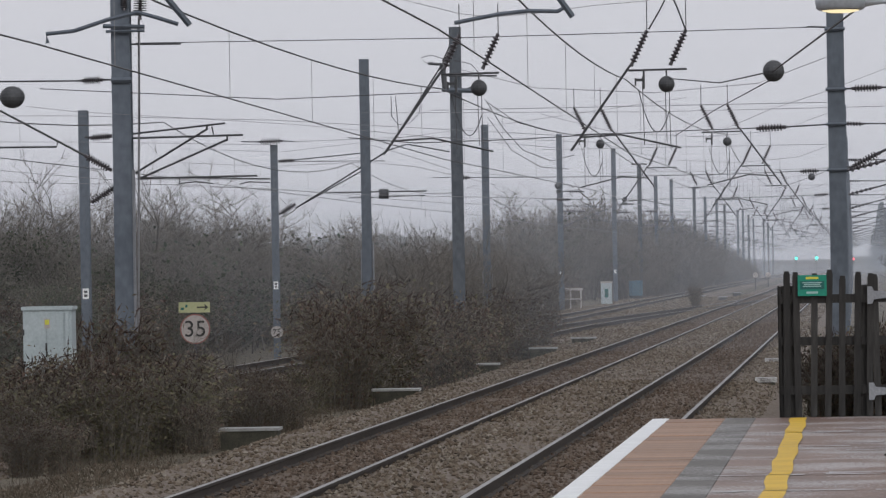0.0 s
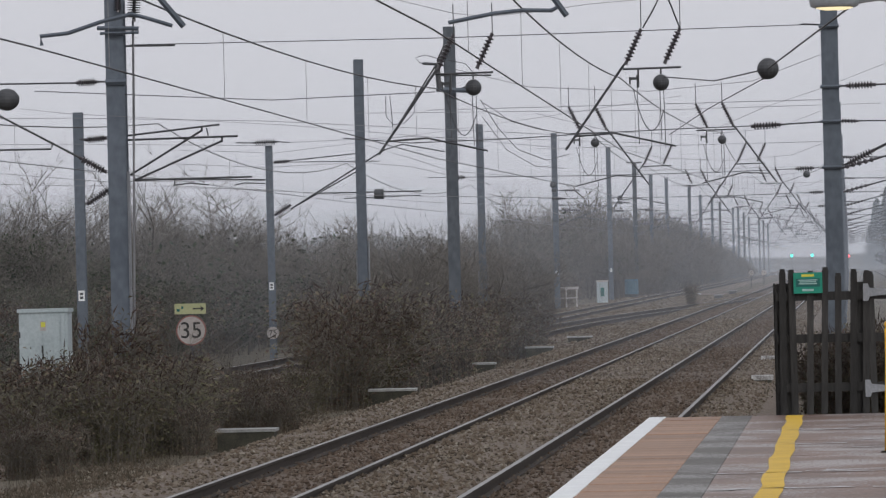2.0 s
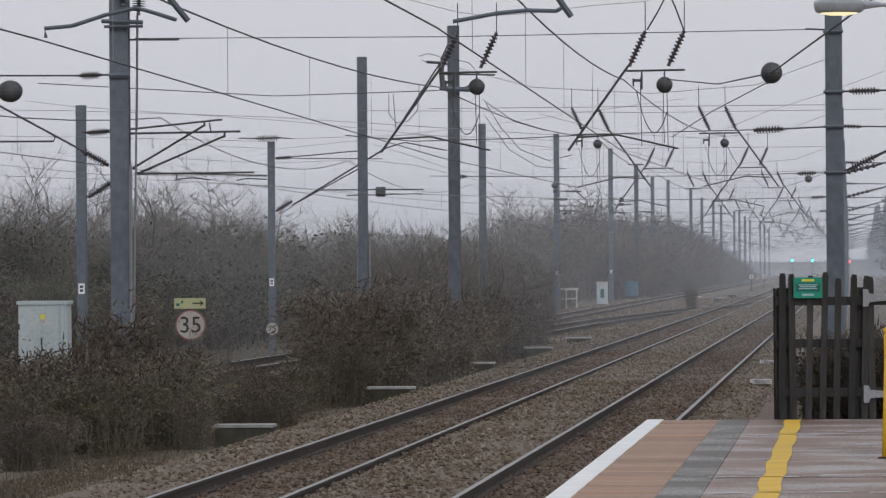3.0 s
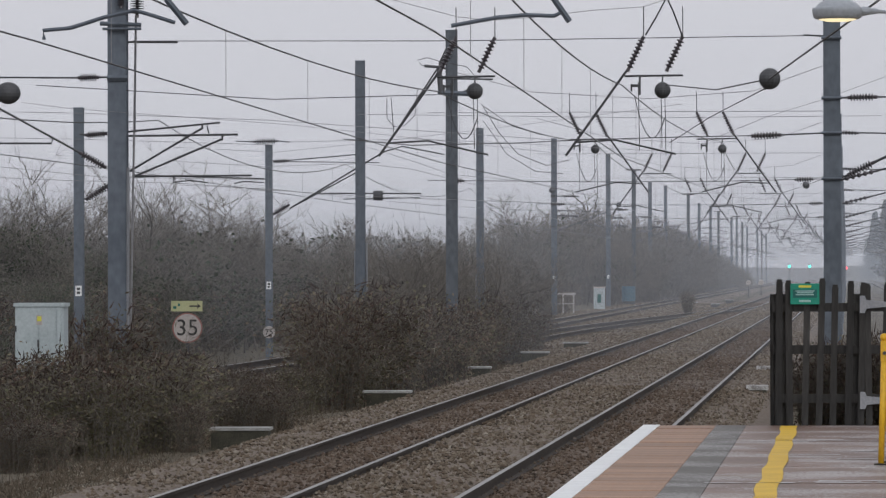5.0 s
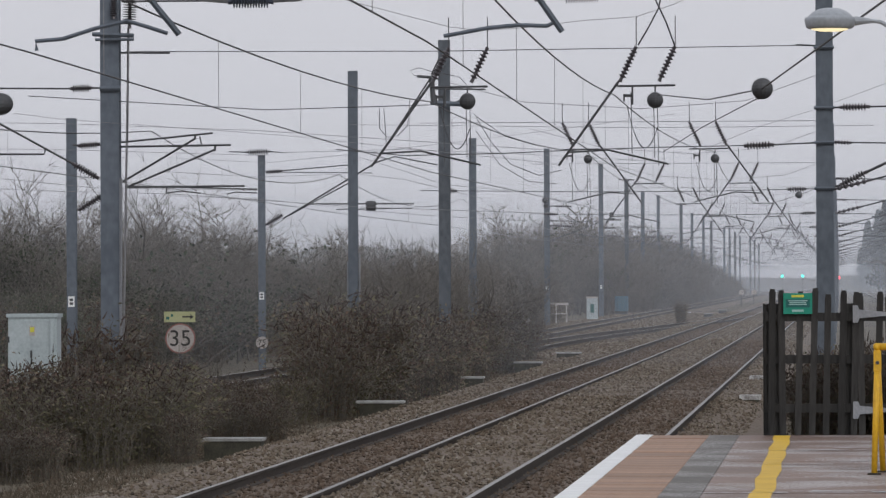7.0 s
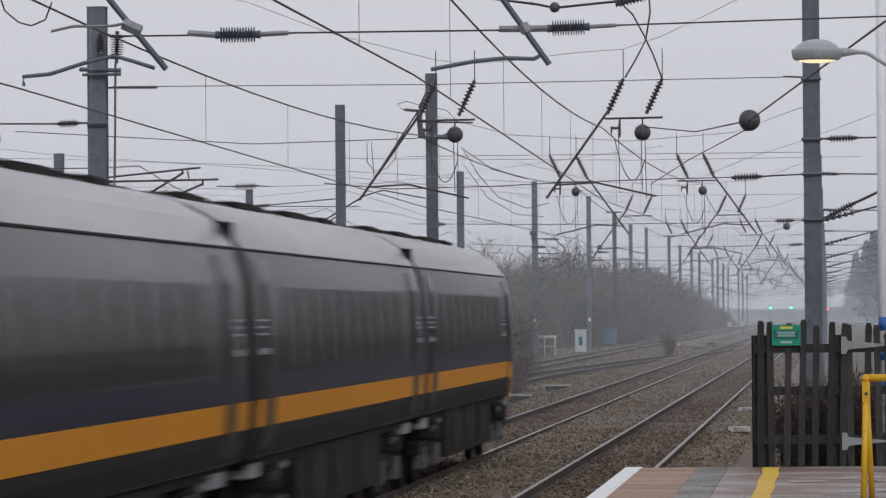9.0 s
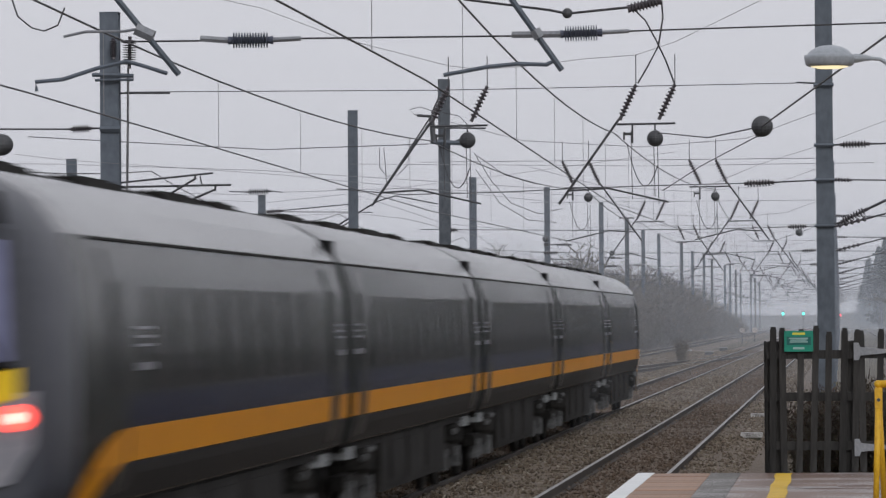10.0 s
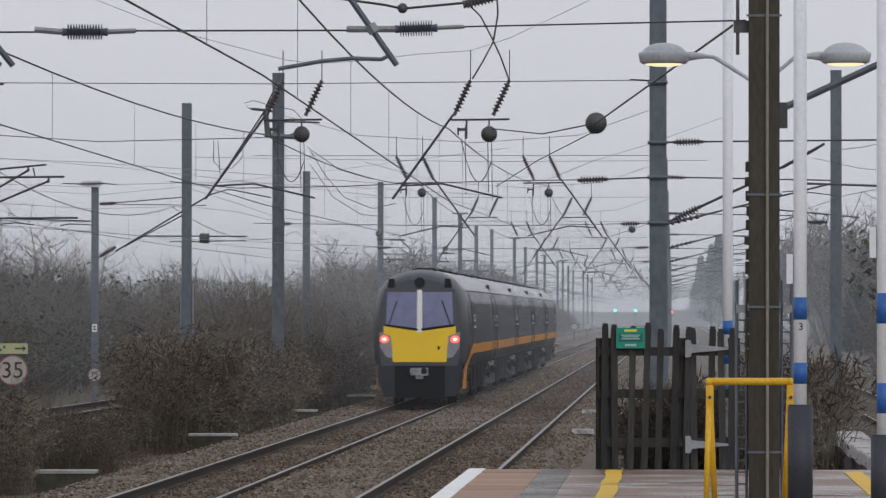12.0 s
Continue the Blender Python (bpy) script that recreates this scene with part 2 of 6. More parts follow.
def turnout():
    """The slow line swings over to the fast line."""
    for s in (-0.753, 0.753):
        pts = []
        for i in range(25):
            k = i / 24
            e = k * k * (3 - 2 * k)
            pts.append((-12.3 + s + (LEFT + 12.3) * e, 205 + 190 * k))
        pts = [(-12.9 + s, 175)] + pts
        rail(pts, "crossover rails")


ground()
ballast()
for s in (-0.753, 0.753):
    rail([(-16.05 + s, -60), (-16.05 + s, 130), (-15.8 + s, 165), (-14.9 + s, 225), (SLOW + s, 262), (SLOW + s, 2200)], "slow line rails")
for x, g in ((RIGHT, "fast line rails"), (LEFT, "fast line rails"), (BRANCH, "platform line rails")):
    track(x, g)
turnout()
sleepers(RIGHT, 38, 130, "right track sleepers")
sleepers(LEFT, 60, 150, "left track sleepers")
scatter_stones()

# ---- platform ----
PLAT = 0.915
END = 56.4
TARMAC = material("wet_worn_platform_tarmac", (0.052, 0.048, 0.040), (0.125, 0.115, 0.10), 0.6, 0, 0.9, 18, 0.25, 0, (1, 0.5, 1))
TARMAC_RED = material("wet_red_platform_tarmac", (0.10, 0.056, 0.038), (0.215, 0.13, 0.092), 0.5, 0, 1.0, 22, 0.25, 0, (1, 0.4, 1))
SLAB = material("buff_coping_slab", (0.20, 0.107, 0.058), (0.36, 0.208, 0.125), 0.55, 0, 1.6, 24, 0.2, 0.22)
WHITE_PAINT = material("worn_white_paint", (0.72, 0.74, 0.74), (0.86, 0.88, 0.88), 0.6, 0, 3, 40, 0.1)
YELLOW_PAINT = material("worn_yellow_line_paint", (0.58, 0.35, 0.01), (0.76, 0.49, 0.015), 0.6, 0, 3, 50, 0.1)
FROST = material("frost_streaks", (0.38, 0.37, 0.37), (0.66, 0.66, 0.68), 0.7, 0, 3, 50, 0.1)
BRICKWALL = material("dark_platform_brick", (0.05, 0.04, 0.035), (0.1, 0.08, 0.07), 0.9, 0, 4, 40, 0.3)


def frosted(m, amount=0.5):
    """Adds patches of grainy frost and dried salt to a surface."""
    n, l = m.node_tree.nodes, m.node_tree.links
    b = n["Principled BSDF"]
    old = b.inputs["Base Color"].links[0].from_socket
    co, patch, grain, mul, ramp, mix = n.new("ShaderNodeTexCoord"), n.new("ShaderNodeTexNoise"), n.new("ShaderNodeTexNoise"), n.new("ShaderNodeMath"), n.new("ShaderNodeValToRGB"), n.new("ShaderNodeMix")
    patch.inputs["Scale"].default_value, patch.inputs["Detail"].default_value = 0.9, 4
    grain.inputs["Scale"].default_value, grain.inputs["Detail"].default_value = 34, 4
    mul.operation, mix.data_type = "MULTIPLY", "RGBA"
    ramp.color_ramp.elements[0].position, ramp.color_ramp.elements[1].position = 0.25, 0.31
    ramp.color_ramp.elements[1].color = (amount, amount, amount, 1)
    mix.inputs["B"].default_value = (0.47, 0.46, 0.46, 1)
    for t in (patch, grain):
        l.new(co.outputs["Object"], t.inputs["Vector"])
    l.new(patch.outputs["Fac"], mul.inputs[0])
    l.new(grain.outputs["Fac"], mul.inputs[1])
    l.new(mul.outputs[0], ramp.inputs["Fac"])
    l.new(ramp.outputs["Color"], mix.inputs["Factor"])
    l.new(old, mix.inputs["A"])
    l.new(mix.outputs["Result"], b.inputs["Base Color"])


frosted(TARMAC, 0.5)
frosted(TARMAC_RED, 0.7)


def platform():
    root = thing("platform", "station platform with tarmac, buff slabs and painted lines", "platform", kind="structure")
    part("platform_wall", boxes((-1.95, 3.2, -30, END - 0.12, -0.4, PLAT - 0.12)), BRICKWALL, root)
    joints = [END, 53.6, 51.1, 48.2, 44.6, 41.0, 38.0, 35.0, 30.0, 20.0, 8.0, -30.0]
    for far, near in zip(joints, joints[1:]):
        tilt = rng.uniform(-0.003, 0.001)
        part("tarmac", boxes((-1.36, -1.05, near + 0.012, far - 0.012, PLAT - 0.1, PLAT + tilt)), TARMAC, root, "grey wet tarmac strip")
        part("tarmac", boxes((-1.046, 3.2, near + 0.016, far - 0.016, PLAT - 0.1, PLAT - 0.002 + tilt)), TARMAC_RED, root, "reddish wet tarmac bay")
    strip = bmesh.new()
    rows = []
    for i in range(60):
        y = -4 + i * 60 / 59
        w = 0.012 * math.sin(i * 1.7)
        rows.append([strip.verts.new((x + w, min(y, END - 0.02), PLAT + 0.004)) for x in (-0.68 + 0.012 * (i % 3 == 0), -0.51)])
    for a, b in zip(rows, rows[1:]):
        strip.faces.new((a[0], a[1], b[1], b[0]))
    part("yellow_line", strip, YELLOW_PAINT, root, "wavy worn yellow safety line")
    part("yellow_line", boxes((1.74, 1.92, -30, END - 1, PLAT, PLAT + 0.004)), YELLOW_PAINT, root)
    part("white_edge", boxes((-2.115, -1.945, -30, END, PLAT - 0.09, PLAT + 0.005)), WHITE_PAINT, root, "white painted platform edge")
    part("slab_strip", boxes((-1.962, -1.362, -30, END - 21.2, PLAT - 0.08, PLAT)), SLAB, root)
    bank = bmesh.new()
    rows = []
    for i, (y, z) in enumerate(((END - 0.02, PLAT - 0.12), (58, 0.62), (60, 0.45), (63, 0.2), (68, -0.1), (76, -0.45))):
        rows.append([bank.verts.new((x, y, z + d + 0.05 * noise.noise(Vector((x, y, 1))))) for x, d in ((-1.15, -1.2), (-0.72, -0.12), (0.4, 0.05), (1.6, 0.05), (2.6, -0.1))])
    for a, b in zip(rows, rows[1:]):
        for i in range(4):
            bank.faces.new((a[i], a[i + 1], b[i + 1], b[i]))
    tagged(part("earth_bank", bank, SOIL, smooth=True), "earth bank sloping down behind the platform end", "bank", kind="structure")
    me = bpy.data.meshes.new("slab")
    bm = boxes((-0.3, 0.3, -0.305, 0.305, -0.08, 0))
    bmesh.ops.bevel(bm, geom=bm.edges[:], offset=0.006, segments=1, affect="EDGES")
    bm.to_mesh(me)
    bm.free()
    me.materials.append(SLAB)
    for i in range(34):
        ob = new("slab", me)
        ob.parent = root
        ob.location = (-1.662, END - 0.31 - i * 0.622, PLAT + rng.uniform(-0.004, 0.003))
    # thin streaks of frost and dried salt lying across the tarmac
    for i in range(30):
        y = joints[1 + i % 6] + rng.normal(0.16, 0.1) if i % 3 else END - 0.4 - 15 * rng.random()
        x = rng.uniform(-1.25, 1.6)
        w = rng.uniform(0.2, 0.9)
        bm = bmesh.new()
        top = [bm.verts.new((x + w * k / 9, y + 0.02 + rng.uniform(-0.015, 0.06), PLAT + 0.004)) for k in range(10)]
        low = [bm.verts.new((x + w * k / 9, y - 0.02 + rng.uniform(-0.06, 0.015), PLAT + 0.004)) for k in range(10)]
        for k in range(9):
            bm.faces.new((low[k], low[k + 1], top[k + 1], top[k]))
        part("frost_streak", bm, FROST, root)


platform()


# ---- masts and overhead line ----
def mast(x, y, height, w=0.25, mat=None, label="", lean=0.0, plate=True, foot=-0.6):
    root = thing("overhead_line_mast", label or "grey galvanised steel overhead line mast beside the track", "mast", pose(x, y, 0, 0, lean), "overhead line masts")
    d, f = w / 2, w * 0.09
    e = f / 2
    outline = [(-d, -d), (d, -d), (d, -d + f), (e, -d + f), (e, d - f), (d, d - f), (d, d), (-d, d), (-d, d - f), (-e, d - f), (-e, -d + f), (-d, -d + f)]
    bm = bmesh.new()
    lo, hi = [[bm.verts.new((a, b, z)) for a, b in outline] for z in (foot, height)]
    for i in range(12):
        bm.faces.new((lo[i], lo[(i + 1) % 12], hi[(i + 1) % 12], hi[i]))
    bm.faces.new(lo[::-1])
    bm.faces.new(hi)
    part("column", bm, mat or GALV, root)
    part("cap", boxes((-d - 0.01, d + 0.01, -d - 0.01, d + 0.01, height, height + 0.015)), mat or GALV, root)
    if plate:
        tag = part("number_plate", boxes((-0.075, 0.075, -d - 0.012, -d - 0.002, 1.95, 2.2)), WHITE_PAINT, root, "small white structure plate")
        part("plate_mark", boxes((-0.04, 0.04, -d - 0.016, -d - 0.012, 2.0, 2.06)), DARK_STEEL, tag)
        part("plate_mark", boxes((-0.04, 0.04, -d - 0.016, -d - 0.012, 2.09, 2.15)), DARK_STEEL, tag)
    return root


def cantilever(root, side, reach, top=6.1, low=4.95, simple=False):
    """Tubes and insulators that hold the wires over a track; side: 1 towards +x."""
    s = side
    o = 0.13 * s
    a, b = Vector((o, 0, low)), Vector((reach * s, 0, top))
    part("strut_insulator", sheds(a, a.lerp(b, 0.22), 5 if simple else 8, 0.075), INSULATOR, root)
    part("strut", tube(bmesh.new(), [a.lerp(b, 0.22), b], 0.028, 6), DARK_STEEL, root)
    part("top_tube", tube(bmesh.new(), [(o, 0, top + 0.12), (reach * s, 0, top + 0.02)], 0.02, 5), DARK_STEEL, root)
    part("top_insulator", sheds((o, 0, top + 0.12), (o + 0.5 * s, 0, top + 0.1), 5 if simple else 7, 0.07), INSULATOR, root)
    part("registration_tube", tube(bmesh.new(), [a.lerp(b, 0.42), ((reach + 0.5) * s, 0, low + 0.18)], 0.02, 5), DARK_STEEL, root)
    part("steady_arm", tube(bmesh.new(), [((reach + 0.45) * s, 0, low + 0.14), (reach * s, 0, low - 0.2)], 0.014, 4), DARK_STEEL, root)


ROW_A = [128, 170]
ROW_B = [331, 405, 460, 505, 556, 610, 664, 730, 785, 838, 890, 950, 1010, 1080, 1150, 1230]
mast(-13.31, 98.6, 8.2, 0.34, label="tall grey overhead line mast with brackets and cables", plate=False)
mast(-10.2, 140, 8.75, 0.29, DARK_GALV, "dark weathered headspan mast among brambles", plate=False)
mast(-0.27, 98.6, 10.5, 0.31, label="tall grey overhead line mast behind the timber fence", plate=False)
mast(-18.22, 128, 6.42, 0.225)
mast(-18.7, 175, 6.62, 0.22)
for i, y in enumerate(ROW_A):
    m = mast(-11.5, y, 7.5 - 0.5 * i, 0.22, plate=False)
    part("cable_duct", tube(bmesh.new(), [(0.15, -0.05, -0.5), (0.15, -0.05, 3.2 - 0.6 * i)], 0.022, 6), GALV_LIGHT, m, "pale cable duct")
    part("cable_duct", tube(bmesh.new(), [(-0.16, -0.05, -0.5), (-0.13, -0.05, 3.0 - 0.6 * i)], 0.018, 6), GALV_LIGHT, m)
for i, y in enumerate(ROW_B):
    h = 10.6 if i == 0 else 11.0 + 0.25 * ((i * 5) % 3 - 1)
    m = mast(-18.3 + 0.25 * ((i * 3) % 4 - 1) + (0.7 if i == 0 else 0), y, h, 0.34, DARK_GALV if i % 3 == 2 else GALV, "tall grey headspan mast rising out of the lineside scrub", plate=i < 2)
    if i % 2 == 0 or i > 5:
        cantilever(m, 1, 3.2, simple=True)
    part("band", boxes((-0.2, 0.2, -0.2, 0.2, 6.6, 6.66)), DARK_STEEL, m)
    part("band", boxes((-0.2, 0.2, -0.2, 0.2, 5.2, 5.26)), DARK_STEEL, m)
    for z in (5.9, 7.1) if i < 9 else (6.3,):
        part("span_insulator", sheds((0.5, 0, z), (1.5, 0, z - 0.03), 6, 0.1, 0.04), INSULATOR, m)
        part("span_clamp", tube(bmesh.new(), [(0.15, 0, z), (0.5, 0, z)], 0.03, 4), DARK_STEEL, m)
    if i in (2, 5, 8, 10):
        part("top_insulator", sheds((-0.65, 0, h + 0.1), (0.65, 0, h + 0.08), 8, 0.1, 0.045), INSULATOR, m)
    if i in (0, 1):
        part("ball_weight", sphere(bmesh.new(), (-0.1 + 0.9 * i, -0.3, 7.45), 0.2), DARK_STEEL, m, "dark ball weight on the mast")
        part("weight_bracket", boxes((-0.2 + 0.9 * i, 0.1 + 0.9 * i, -0.4, -0.1, 7.0, 7.2)), DARK_STEEL, m)
for i in range(16):
    m = mast(-0.3, 146 + 52 * i, 8.2, 0.22, plate=False)
    cantilever(m, 1, 4.8, simple=True)
    m = mast(9.2, 400 + 60 * i, 7.6, 0.22, plate=False)
    cantilever(m, -1, 3.4, simple=True)
mast(3.9, 130, 8.35, 0.26, plate=False)
mast(0.78, 46.5, 7.2, 0.262, BROWN_STEEL, "brown weathered steel mast standing on the platform", plate=False, foot=PLAT)


def catenary(x, supports, zc=4.75, zm=6.05, dip=0.85, group="main line wires", shifts=(), low=()):
    """Contact and messenger wire; shifts: how far each support pulls the wires aside, low: its own messenger height."""
    contact, mess, drops = [], [], []
    shift = lambda i: shifts[i] if i < len(shifts) else 0.2 * (-1) ** i
    high = lambda i: low[i] if i < len(low) else zm
    for i, (a, b) in enumerate(zip(supports, supports[1:])):
        s = -shift(i)
        p, q = Vector((x + shift(i), a, high(i))), Vector((x + shift(i + 1), b, high(i + 1)))
        pts = sag(p, q, dip, 10)
        mess += pts[:-1]
        contact.append(Vector((x - s, a, zc)))
        if a < 330:
            for k in range(1, 10, 2):
                drops.append((pts[k], Vector((pts[k].x, pts[k].y, zc))))
    root = wire("messenger_wire", "dark catenary wire sagging over the track", mess, 0.011, group=group)
    wire("contact_wire", "contact wire over the track", contact, 0.0085, group=group)
    for a, b in drops:
        part("dropper", tube(bmesh.new(), [a, b], 0.004, 3), WIRE_THIN, root)


catenary(RIGHT, [-58, -6, 46.5, 98.6, 146] + [198 + 52 * i for i in range(24)], 4.58, 6.0, 0.23, shifts=(0.2, -0.2, 0.05, -0.5, 0.2), low=(6.0, 6.0, 5.6, 5.9))
catenary(LEFT, [-58, -6, 46.5, 98.6, 146] + [198 + 52 * i for i in range(24)], 4.52, 6.0, 0.22, shifts=(0.2, -0.2, 0.0, -0.45, 0.2), low=(6.0, 6.0, 5.35, 5.8))
catenary(SLOW, [0, 50] + [113 + 47 * i for i in range(26)], 4.55, 5.7, 0.6, group="slow line wires")
catenary(BRANCH, [-40, 20] + [95 + 60 * i for i in range(18)], group="platform line wires")

# ---- headspans further along the line ----
def headspan(y, s, detail):
    """Cross wires with a hanging registration assembly over each fast track; s: the side of the drop tube."""
    root = thing("headspan", "headspan with insulators, drop tubes and ball weights over the fast lines", "overhead line", pose(0, y, 0), "headspans")
    for x in (LEFT, RIGHT):
        x += 0.08
        part("crossbar", tube(bmesh.new(), [(x - 0.53, 0, 6.06), (x + 0.53, 0, 6.07)], 0.02, 5), DARK_STEEL, root)
        for dx in (0.18, -0.53):
            t, b = Vector((x + dx * s, 0, 6.78)), Vector((x + (dx + 0.3) * s, 0, 6.14))
            part("insulator", sheds(t, b, 8 if detail else 4, 0.072, 0.03), INSULATOR, root)
            part("hanger", tube(bmesh.new(), [t, t + Vector((0, 0, 0.55))], 0.012, 4), WIRE, root)
        part("drop_tube", tube(bmesh.new(), [(x + 0.5 * s, 0, 6.15), (x + 1.6 * s, 0, 4.62)], 0.026, 6), DARK_STEEL, root)
        part("registration_arm", tube(bmesh.new(), [(x + 1.45 * s, 0, 4.86), (x + 0.7 * s, 0, 4.9), (x - 0.4 * s, 0, 4.64)], 0.018, 5), DARK_STEEL, root)
        if y > 150:
            continue
        part("ball_weight", sphere(bmesh.new(), (x + 0.16, 0, 5.8), 0.15 if y < 100 else 0.12, 1, 1, 1), DARK_STEEL, root, "dark ball weight")
        part("weight_hook", tube(bmesh.new(), [(x + 0.16, 0, 6.06), (x + 0.16, 0, 5.95)], 0.02, 4), DARK_STEEL, root)
        if detail:
            for dx, z in ((-0.28, 4.7), (0.13, 4.75), (0.2, 4.6)):
                part("jumper", tube(bmesh.new(), sag((x + dx, 0, 5.95), (x + dx + 0.02, 0, z), 0, 2), 0.009, 4), WIRE, root)
            part("jumper", tube(bmesh.new(), sag((x - 0.35, 0, 5.7), (x + 0.2, 0, 5.3), 0.55, 10), 0.009, 4), WIRE, root)
            part("clamp", boxes((x - 0.40, x - 0.26, -0.03, 0.03, 5.86, 5.91), (x - 0.27, x - 0.235, -0.03, 0.03, 5.72, 6.05), (x - 0.42, x - 0.39, -0.03, 0.03, 5.78, 5.92)), DARK_STEEL, root)
    if y < 100:
        return
    part("lower_cross_wire", tube(bmesh.new(), [(-11.3, 0, 4.98), (-7, 0, 4.92), (-3.6, 0, 4.92), (-0.4, 0, 4.98)], 0.009, 4), WIRE, root)
    part("end_insulator", sheds((-0.9, 0, 4.97), (-1.4, 0, 4.96), 6, 0.08), INSULATOR, root)
    part("end_insulator", sheds((-10.8, 0, 4.97), (-10.3, 0, 4.96), 6, 0.08), INSULATOR, root)
    part("upper_cross_wire", tube(bmesh.new(), [(-11.3, 0, 6.8), (-0.4, 0, 6.8)], 0.008, 4), WIRE_THIN, root)
    part("headspan_cable", tube(bmesh.new(), [(-11.3, 0, 8.1), (-8.5, 0, 7.35), (-5.3, 0, 7.15), (-2.5, 0, 7.35), (-0.4, 0, 8.1)], 0.008, 4), WIRE_THIN, root)


SPANS = [98.6, 146, 198, 250, 302, 354, 406, 458, 510, 570, 630, 690, 760]
for i, y in enumerate(SPANS):
    headspan(y, -1 if i % 2 == 0 else 1, i < 3)


# nearest headspan: cross wire, drop tubes and steady arms
near_span = thing("headspan", "near headspan with grey drop tubes and blue insulators", "overhead line", group="headspans")
part("cross_wire", tube(bmesh.new(), [(-6.18, 46.50, 4.95), (-5.28, 46.50, 4.95)], 0.009, 6), WIRE, near_span)
part("insulator", sheds((-5.25, 46.50, 4.95), (-4.86, 46.50, 4.95), 13, 0.072), BLUE_INSULATOR, near_span)
part("clamp", tube(bmesh.new(), [(-5.49, 46.50, 4.97), (-5.25, 46.50, 4.95)], 0.03, 6), GALV_LIGHT, near_span)
part("clamp", tube(bmesh.new(), [(-4.86, 46.50, 4.95), (-4.62, 46.50, 4.96)], 0.024, 6), GALV_LIGHT, near_span)
part("cross_wire", tube(bmesh.new(), [(-4.62, 46.50, 4.96), (-2.78, 46.50, 4.96)], 0.009, 6), WIRE, near_span)
part("clamp", tube(bmesh.new(), [(-2.80, 46.50, 4.97), (-2.38, 46.50, 4.97)], 0.032, 6), GALV_LIGHT, near_span)
part("insulator", sheds((-2.38, 46.50, 4.97), (-2.02, 46.50, 4.98), 13, 0.072), BLUE_INSULATOR, near_span)
part("clamp", tube(bmesh.new(), [(-2.02, 46.50, 4.98), (-1.79, 46.50, 4.99)], 0.02, 6), GALV_LIGHT, near_span)
part("cross_wire", tube(bmesh.new(), [(-1.79, 46.50, 4.99), (0.63, 46.50, 5.04)], 0.008, 6), WIRE, near_span)
part("drop_tube", tube(bmesh.new(), [(-2.92, 46.50, 5.45), (-2.37, 46.50, 4.66)], 0.03, 6), GALV, near_span)
part("steady_arm", tube(bmesh.new(), [(-2.41, 46.50, 4.76), (-2.50, 46.50, 4.71), (-2.74, 46.50, 4.72), (-2.99, 46.50, 4.70), (-3.39, 46.50, 4.63)], 0.02, 6), GALV, near_span)
part("drop_tube", tube(bmesh.new(), [(-6.35, 46.50, 5.49), (-5.68, 46.50, 4.66)], 0.03, 6), GALV, near_span)
part("steady_arm", tube(bmesh.new(), [(-5.78, 46.50, 4.67), (-5.96, 46.50, 4.73), (-6.13, 46.50, 4.78), (-6.40, 46.50, 4.72), (-6.69, 46.50, 4.63), (-6.93, 46.50, 4.61), (-6.92, 46.50, 4.53)], 0.02, 6), GALV, near_span)
part("clamp", tube(bmesh.new(), [(-6.05, 46.50, 5.06), (-5.90, 46.50, 4.99)], 0.06, 6), GALV_LIGHT, near_span)
part("clamp", tube(bmesh.new(), [(-2.60, 46.50, 5.01), (-2.56, 46.50, 4.94)], 0.055, 6), GALV_LIGHT, near_span)
part("steady_arm", tube(bmesh.new(), [(-6.68, 46.50, 5.00), (-6.49, 46.50, 5.04), (-6.15, 46.50, 5.04), (-6.03, 46.50, 5.06)], 0.014, 6), GALV_LIGHT, near_span)
part("cross_wire", tube(bmesh.new(), [(-3.21, 46.50, 5.28), (-2.48, 46.50, 5.18), (-2.34, 46.50, 5.15)], 0.012, 6), WIRE, near_span)
part("cross_wire", tube(bmesh.new(), [(-2.28, 46.50, 5.15), (-1.73, 46.50, 5.20)], 0.012, 6), WIRE, near_span)
part("counterweight", sphere(bmesh.new(), (-2.32, 46.50, 5.15), 0.045), DARK_STEEL, near_span)
part("insulator", sheds((-1.80, 46.50, 5.18), (-1.51, 46.50, 5.25), 8, 0.05), INSULATOR, near_span)
part("jumper", tube(bmesh.new(), [(-1.51, 46.50, 5.25), (-1.50, 46.50, 5.10), (-1.54, 46.50, 4.86), (-1.63, 46.50, 4.69), (-1.72, 46.50, 4.54)], 0.008, 6), WIRE, near_span)
part("jumper", tube(bmesh.new(), [(-1.76, 46.50, 5.19), (-1.65, 46.50, 5.08), (-1.56, 46.50, 4.91), (-1.48, 46.50, 4.74), (-1.40, 46.50, 4.52)], 0.008, 6), WIRE, near_span)
part("jumper", tube(bmesh.new(), [(-7.13, 46.50, 5.33), (-7.08, 46.50, 5.18), (-6.96, 46.50, 5.08), (-6.85, 46.50, 5.05), (-6.73, 46.50, 5.10), (-6.67, 46.50, 5.25)], 0.008, 6), WIRE, near_span)

